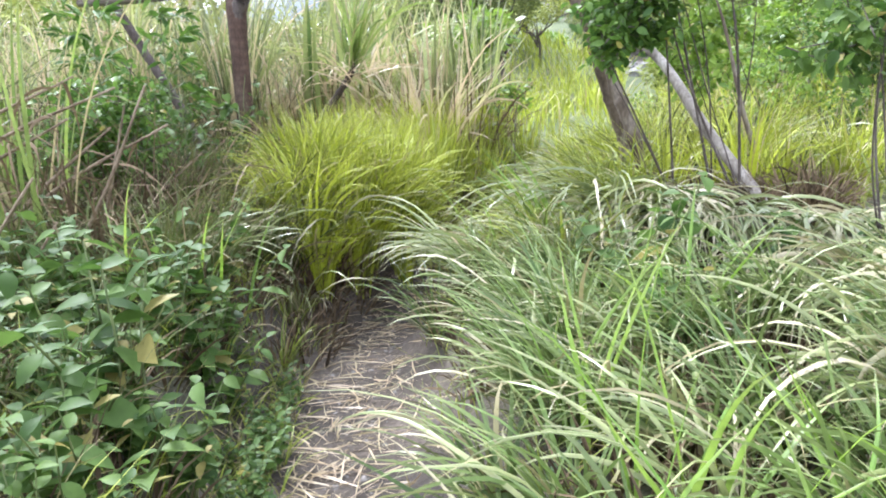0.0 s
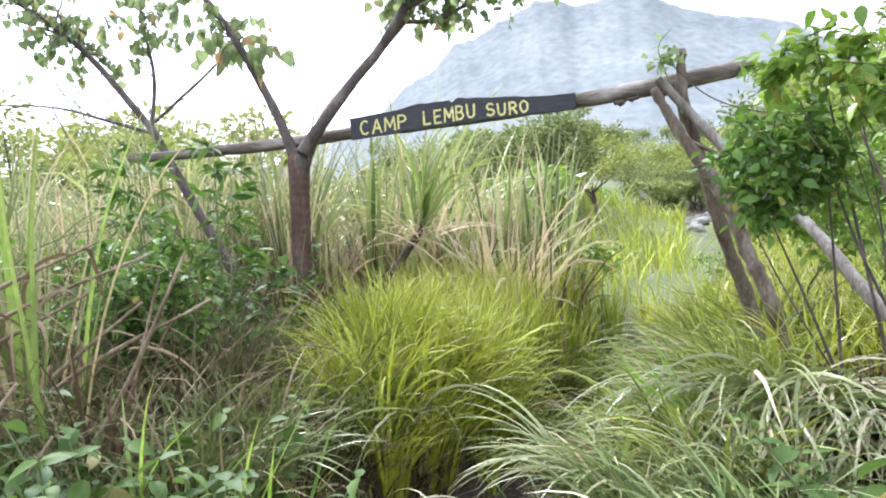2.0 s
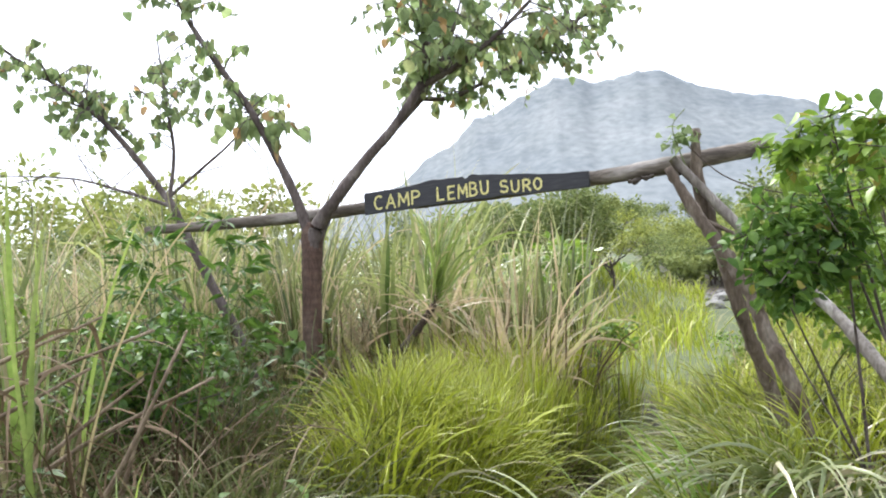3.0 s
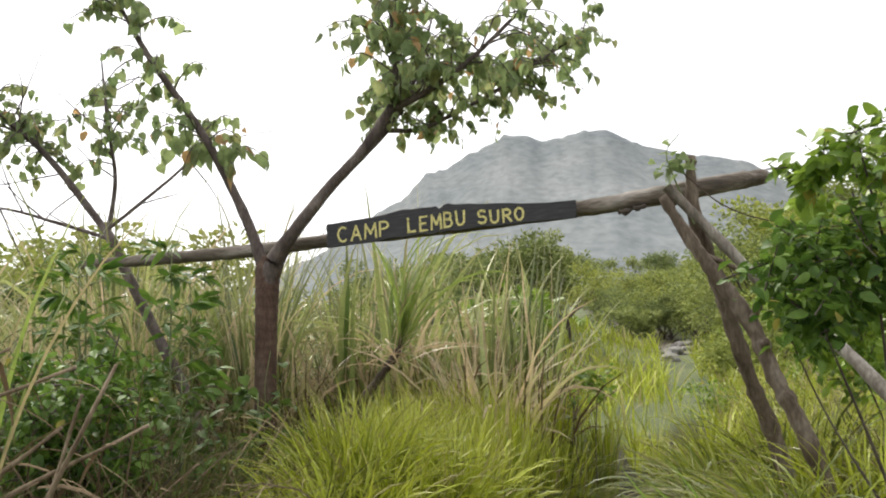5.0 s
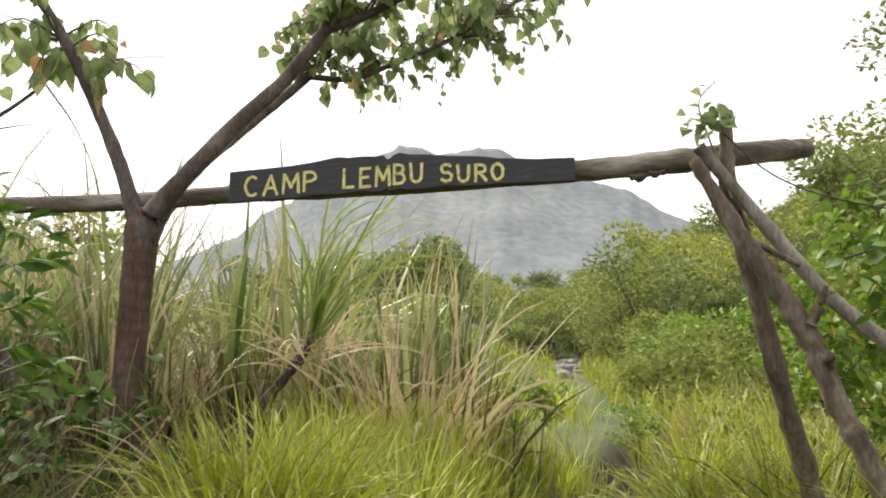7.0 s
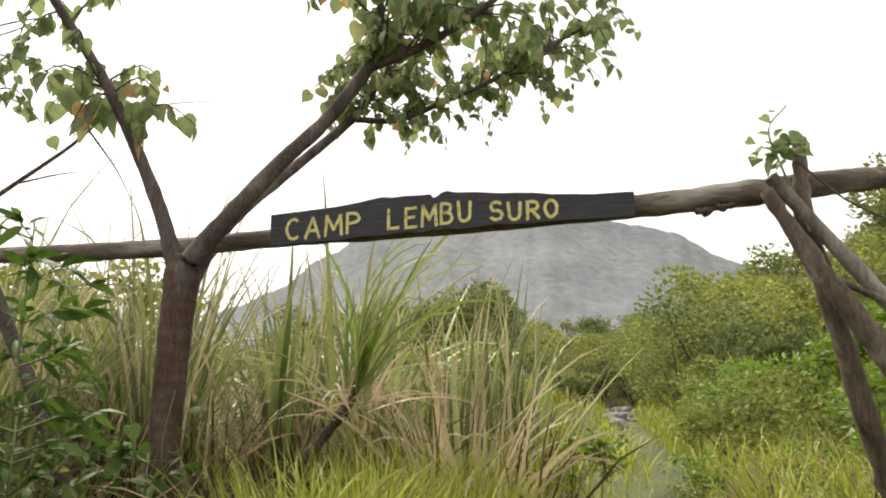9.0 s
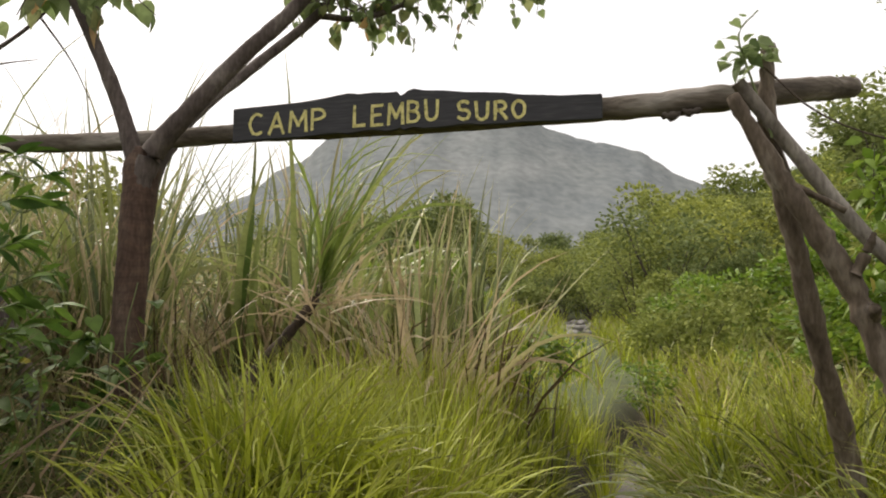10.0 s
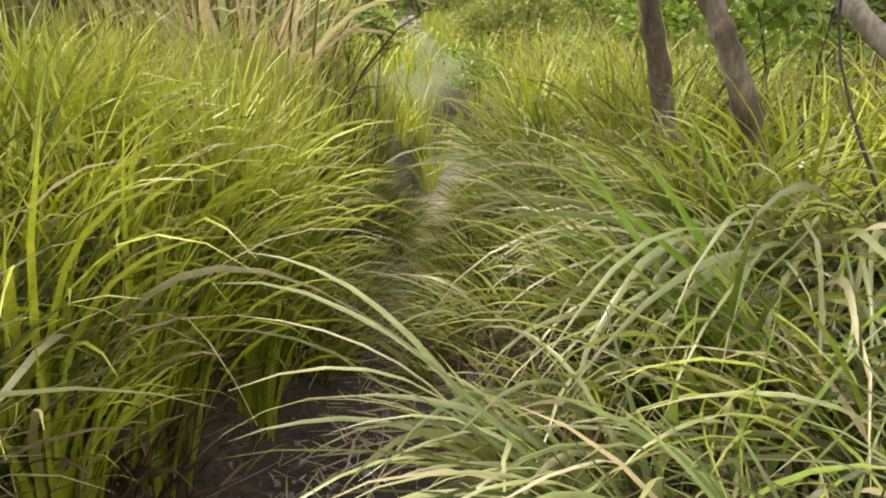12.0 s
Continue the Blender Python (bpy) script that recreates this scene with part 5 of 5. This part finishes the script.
# litter on the trail
_n = 2600
_y = rng.uniform(0.8, 11.5, _n)
_x = np.interp(_y, TRAIL_Y, TRAIL_X) + rng.normal(0, 1, _n) * np.interp(_y, TRAIL_Y, TRAIL_W) * 0.8
lit = blades(on_land(_x, _y, 0.006), rng.uniform(-3.2, 3.2, _n), rng.uniform(0.03, 0.26, _n), rng.uniform(0.002, 0.010, _n), rng.uniform(1.42, 1.55, _n), rng.uniform(1.5, 1.62, _n), 3, 1.0, dry=0.7 + 0.3 * rng.random(_n))
stuff("straw_litter", "dry straw and leaf litter lying on the trail", "litter", [lit], M_REED)
_n = 900
_y = rng.uniform(1.0, 11.5, _n)
_x = np.interp(_y, TRAIL_Y, TRAIL_X) + rng.normal(0, 1, _n) * np.interp(_y, TRAIL_Y, TRAIL_W) * 0.7
_r = 0.004 + 0.012 * rng.random(_n) ** 3
_c = np.array([(-1, -1, -0.4), (1, -1, -0.4), (1, 1, -0.4), (-1, 1, -0.4), (-0.6, -0.6, 0.6), (0.6, -0.6, 0.6), (0.6, 0.6, 0.6), (-0.6, 0.6, 0.6)])
_pv = (on_land(_x, _y)[:, None, :] + (_c[None] * (1 + 0.35 * rng.normal(0, 1, (_n, 8, 3)))) * _r[:, None, None]).reshape(-1, 3)
_q = np.array([(4, 5, 6, 7), (0, 1, 5, 4), (1, 2, 6, 5), (2, 3, 7, 6), (3, 0, 4, 7)])
_pf = (np.arange(_n)[:, None, None] * 8 + _q[None]).reshape(-1, 4)
tagged(new("gravel", mesh_quads("gravel", _pv, _pf, M_PEBBLE)), "small grey pebbles scattered on the trail", "gravel", kind="stuff")

# ---- cane with a dark bare stem and a fan of leaves ----
cane = thing("cane", "leaning cane with a dark stem and a fan of green leaves", "cane")
child("stem", limb_mesh("stem", [[(-2.07, 8.88, 0.37, 0.030), (-1.80, 8.92, 0.88, 0.030), (-1.60, 8.98, 1.13, 0.034), (-1.45, 8.99, 1.34, 0.030), (-1.41, 8.99, 1.47, 0.023)]], M_DEAD, 9, 8, 0.14), cane)
_n = 74
_b = np.array([-1.43, 8.99, 1.38]) + rng.normal(0, 0.03, (_n, 3))
_v, _f, _a = blades(_b, 0.2 + rng.normal(0, 1.3, _n), rng.uniform(0.6, 1.45, _n), rng.uniform(0.014, 0.030, _n), rng.uniform(0.0, 0.8, _n), rng.uniform(0.5, 2.4, _n), 9, 1.8, dry=np.where(rng.random(_n) < 0.15, 0.8, 0.1), fold=0.3)
child("leaf_fan", mesh_quads("leaf_fan", _v, _f, M_CANE, _a), cane)
_n = 26
_b = np.array([-1.45, 8.98, 1.28]) + rng.normal(0, 0.05, (_n, 3))
_v, _f, _a = blades(_b, rng.normal(-0.5, 1.3, _n), rng.uniform(0.4, 0.9, _n), rng.uniform(0.010, 0.022, _n), rng.uniform(0.7, 1.4, _n), rng.uniform(1.8, 2.9, _n), 8, 1.4, dry=0.9, fold=0.3)
child("dead_leaves", mesh_quads("dead_leaves", _v, _f, M_REED, _a), cane, "hanging dry straw leaves")

# broken dry stalks and tall green reeds close on the other side
stalks = thing("broken_stalks", "heap of broken brown stalks leaning over", "stalks")
for _k in range(11):
    _x, _y = -2.5 + rng.normal(0, 0.25), 4.9 + rng.normal(0, 0.45)
    _z = float(land(_x, _y))
    _e = np.array([_x + rng.uniform(-0.5, 0.9), _y + rng.normal(0, 0.3), _z + rng.uniform(0.5, 1.15)])
    child("stalk", limb_mesh("stalk", [[(_x, _y, _z - 0.03, 0.012), (*((np.array([_x, _y, _z]) + _e) / 2 + rng.normal(0, 0.05, 3)), 0.010), (*_e, 0.005)]], M_STALK, 6, 5, 0.08), stalks)
dead = []
for _k in range(5):
    _x, _y, _z = -3.1 + rng.normal(0, 0.12), 4.8 + rng.normal(0, 0.15), 0.35 + 0.12 * _k
    _e = np.array([-1.95 + rng.normal(0, 0.12), 5.1 + rng.normal(0, 0.12), 1.0 + 0.1 * _k + rng.normal(0, 0.05)])
    child("stalk", limb_mesh("stalk", [[(_x, _y, _z - 0.25, 0.016), (*((np.array([_x, _y, _z]) + _e) / 2 + rng.normal(0, 0.04, 3)), 0.013), (*_e, 0.006)]], M_STALK, 6, 5, 0.10), stalks)
    _n = 9
    _u = rng.uniform(0.35, 1.0, (_n, 1))
    dead.append(blades(np.array([_x, _y, _z]) * (1 - _u) + _e * _u, rng.uniform(-3.1, 3.1, _n), rng.uniform(0.25, 0.6, _n), rng.uniform(0.010, 0.022, _n), rng.uniform(0.9, 1.6, _n), rng.uniform(2.5, 3.1, _n), 7, 0.7, dry=0.8, fold=0.3))
_v, _f, _a = join(dead)
child("dead_leaves", mesh_quads("dead_leaves", _v, _f, M_THATCH, _a), stalks, "hanging dry brown leaves")["kind"] = "stuff"
tallr = []
for _cx, _cy, _n, _h in ((-2.25, 4.9, 7, 2.0), (-2.5, 5.3, 8, 2.2), (-2.9, 5.6, 10, 2.2), (-3.5, 6.6, 12, 2.4)):
    _x, _y = _cx + rng.normal(0, 0.10, _n), _cy + rng.normal(0, 0.10, _n)
    tallr.append(field(_x, _y, (_h * 0.55, _h * 0.95), (0.020, 0.044), (0.02, 0.26), (0.1, 0.9), 0.4, segs=11, bend=2.0, fold=0.3))
stuff("tall_reeds", "tall green and dry reed leaves beside the trail", "reeds", tallr, M_CANE)


# ---- valley: meadow, shrubs, trees, stones ----
def clump_tree(height, crown_w, leaf_n, leaf_size, mat, trunk=True):
    """A far tree: tapered trunk, limbs, crown of leaf sprays with gaps."""
    t = thing("tree", "broad-leaved green tree on the valley side", "tree", group="valley trees")
    tubes = []
    fork = height * (0.35 if trunk else 0.08)
    tubes.append(tube([(0, 0, -0.3, height * 0.022), (height * 0.02, 0, fork * 0.6, height * 0.018), (0, 0.02 * height, fork, height * 0.015)], 7, 4, 0.06, False))
    pos, way = [], []
    for k in range(11):
        a = k * 2.4 + rng.random()
        rad = crown_w * (0.25 + 0.75 * rng.random())
        c = np.array([rad * math.cos(a), rad * math.sin(a), fork + (height - fork) * (0.25 + 0.75 * rng.random() * (1 - 0.35 * rad / crown_w))])
        tubes.append(tube([(0, 0.02 * height, fork * (0.6 + 0.4 * rng.random()), height * 0.010), (*(c * 0.55 + np.array([0, 0, fork * 0.25])), height * 0.006), (*c, height * 0.002)], 5, 3, 0.05, False))
        m = leaf_n // 11
        sz = crown_w * (0.26 + 0.2 * rng.random())
        d = unit(m)
        pos.append(c + d * (rng.random((m, 1)) ** 0.5) * np.array([sz, sz, sz * 0.75]))
        way.append(d * np.array([1, 1, 0.3]) + unit(m) * 0.6)
    pos, way = np.concatenate(pos), np.concatenate(way)
    v, f, a = chips(pos, way, leaf_size * (0.6 + 0.8 * rng.random(len(pos))))
    child("crown", mesh_quads("crown", v, f, mat, a), t)
    v, f, _ = join(tubes)
    child("trunk", mesh_quads("trunk", v, f, M_LIMB), t)
    return t


def plant(protos, spots):
    for k, (x, y, s) in enumerate(spots):
        m = pose(x, y, float(land(x, y)), 0, 0, 360 * rng.random()) @ Matrix.Scale(s, 4)
        if k < len(protos):
            protos[k].matrix_basis = m
        else:
            copy_thing(protos[k % len(protos)], m)


# the skyline of the woods, by bearing and rise; trees are kept under it
SKY_AZ = [-40, -26, -18, -10, -4.5, 2.3, 7.2, 10.4, 18, 23.5, 27, 30, 36]
SKY_EL = [10.0, 9.6, 7.4, 9.1, 11.4, 12.2, 10.2, 6.6, 10.6, 10.8, 13.2, 17.5, 19.0]


def fitted(az, y, tall, low=0.72, most=1.3):
    """A spot on that bearing, with the size that brings a tree of that height up to the skyline."""
    x = math.tan(radians(az)) * y
    d = math.hypot(x + 0.75, y - 4.1)
    top = 1.2 + d * math.tan(radians(float(np.interp(az, SKY_AZ, SKY_EL)) * rng.uniform(low, 1.0)))
    return x, y, float(np.clip((top - float(land(x, y))) / tall, 0.22, most))


NEAR_TREES = [clump_tree(6.0, 2.5, 3800, 0.20, M_FAR), clump_tree(6.0, 2.9, 3800, 0.20, M_FARL), clump_tree(6.0, 2.2, 3800, 0.19, M_FAR)]
plant(NEAR_TREES, [fitted(rng.uniform(-13, 2.0), rng.uniform(24, 40), 6.2, 0.8, 1.0) for _ in range(18)] + [fitted(rng.uniform(18, 36), rng.uniform(22, 44), 6.2, 0.75) for _ in range(17)] + [fitted(rng.uniform(-40, -18), rng.uniform(20, 40), 6.2, 0.85) for _ in range(24)])
MID_TREES = [clump_tree(6.0, 2.6, 2100, 0.27, M_FAR), clump_tree(6.0, 3.0, 2100, 0.27, M_FARL), clump_tree(6.0, 2.3, 2100, 0.26, M_FAR)]
plant(MID_TREES, [fitted(rng.uniform(12.5, 36), rng.uniform(44, 120), 6.2, 0.45) for _ in range(52)] + [fitted(rng.uniform(-38, -12), rng.uniform(28, 90), 6.2, 0.6) for _ in range(22)] + [fitted(rng.uniform(6.5, 13.5), rng.uniform(68, 110), 6.2, 0.35, 0.8) for _ in range(22)])
WOOD = [clump_tree(6.0, 3.0, 1100, 0.38, M_FAR), clump_tree(6.0, 3.2, 1100, 0.38, M_FARL)]
plant(WOOD, [fitted(rng.uniform(-14, 30), rng.uniform(130, 330), 6.2, 0.3, 1.3) for _ in range(80)] + [fitted(rng.uniform(12, 38), rng.uniform(120, 280), 6.2, 0.6, 1.35) for _ in range(60)])


edge_tree = clump_tree(5.4, 1.35, 5200, 0.085, M_FAR)
tagged(edge_tree, "slender dull green tree beside the camp clearing", "tree", "valley trees")
edge_tree.matrix_basis = pose(5.7, 14.0, float(land(5.7, 14.0)), 0, 0, 40) @ Matrix.Scale(1.12, 4)


def shrub_set(leaf_n, leaf):
    out = []
    for mat, tone in ((M_FARL, "yellow-green"), (M_BROAD, "green"), (M_FAR, "dull green")):
        t = clump_tree(1.6, 0.85, leaf_n, leaf, mat, False)
        t.name = "shrub"
        out.append(tagged(t, tone + " leafy shrub on the valley floor", "shrub", "valley shrubs"))
    return out


plant(shrub_set(4000, 0.075), [(3.6, 17.0, 1.25), (4.9, 19.0, 1.3), (6.0, 16.5, 1.2), (4.4, 14.6, 0.9), (7.6, 18.5, 1.5), (5.4, 12.6, 1.1), (6.6, 13.6, 1.4), (4.2, 11.6, 1.0), (8.4, 14.8, 1.6), (5.0, 9.6, 1.1), (6.0, 11.0, 1.4), (5.2, 22.0, 1.1), (6.0, 25.0, 1.2)])
spots = []
for _k in range(70):
    y = rng.uniform(18, 60)
    x = np.tan(np.radians(rng.uniform(-30, 38))) * y
    if abs(x - np.interp(y, TRAIL_Y, TRAIL_X)) > 2.0:
        spots.append((x, y, rng.uniform(0.8, 1.7)))
plant(shrub_set(1600, 0.14), spots)

far = []
_x, _y = scatter(11000, -8.0, 14.0, 12.5, 34.0, -9, tuft=0.9)
_k = (np.abs(_x - np.interp(_y, TRAIL_Y, TRAIL_X)) > 0.15 + 0.012 * _y) | (_y < 14)
_x, _y = _x[_k], _y[_k]
far.append(field(_x, _y, (0.5, 1.1), (0.02, 0.04), (0.03, 0.5), (0.4, 1.7), 0.12, segs=4))
_x, _y = scatter(7000, -22.0, 34.0, 34.0, 80.0, 1.0, tuft=1.8)
far.append(field(_x, _y, (0.7, 1.4), (0.06, 0.12), (0.03, 0.5), (0.4, 1.5), 0.10, segs=3))
stuff("valley_grass", "rough green and yellow grass on the valley floor", "grass", far, M_LIME)

# pale stones of the stream bed
def stone_mesh():
    b = bmesh.new()
    bmesh.ops.create_icosphere(b, subdivisions=2, radius=1.0)
    seed = Vector((rng.random() * 50, 0, 0))
    for v in b.verts:
        k = 1 + 0.35 * noise.noise(v.co * 1.3 + seed)
        v.co = Vector((v.co.x * k, v.co.y * k * 0.8, v.co.z * k * 0.55))
    me = bpy.data.meshes.new("stone")
    b.to_mesh(me)
    b.free()
    me.materials.append(M_STONE)
    return me


STONES = [stone_mesh() for _ in range(4)]
for _k in range(40):
    y = rng.uniform(28, 62)
    x = np.interp(y, TRAIL_Y, TRAIL_X) + rng.normal(0, 0.018 * y)
    ob = new("stone", STONES[_k % 4])
    s = rng.uniform(0.12, 0.45)
    ob.matrix_basis = pose(x, y, float(land(x, y)) + 0.15 * s, 0, 0, 360 * rng.random()) @ Matrix.Scale(s, 4)
    tagged(ob, "pale grey boulder in the stream bed", "stone", "stream stones")


# scrub that closes the slope between the trees and behind the stream bed
spots = []
for _k in range(150):
    y = rng.uniform(34, 105)
    x = np.tan(np.radians(rng.uniform(11.5, 33))) * y
    spots.append((x, y, rng.uniform(1.0, 1.7) + 0.008 * y))
for _k in range(46):
    y = rng.uniform(64, 120)
    x = np.tan(np.radians(rng.uniform(4.0, 13.0))) * y
    spots.append((x, y, rng.uniform(1.3, 2.1)))
scrub = [clump_tree(1.6, 0.9, 1900, 0.062, m, False) for m in (M_FAR, M_FARL, M_FAR)]
for t in scrub:
    t.name = "shrub"
    tagged(t, "dull green shrub on the valley slope", "shrub", "slope shrubs")
plant(scrub, spots)
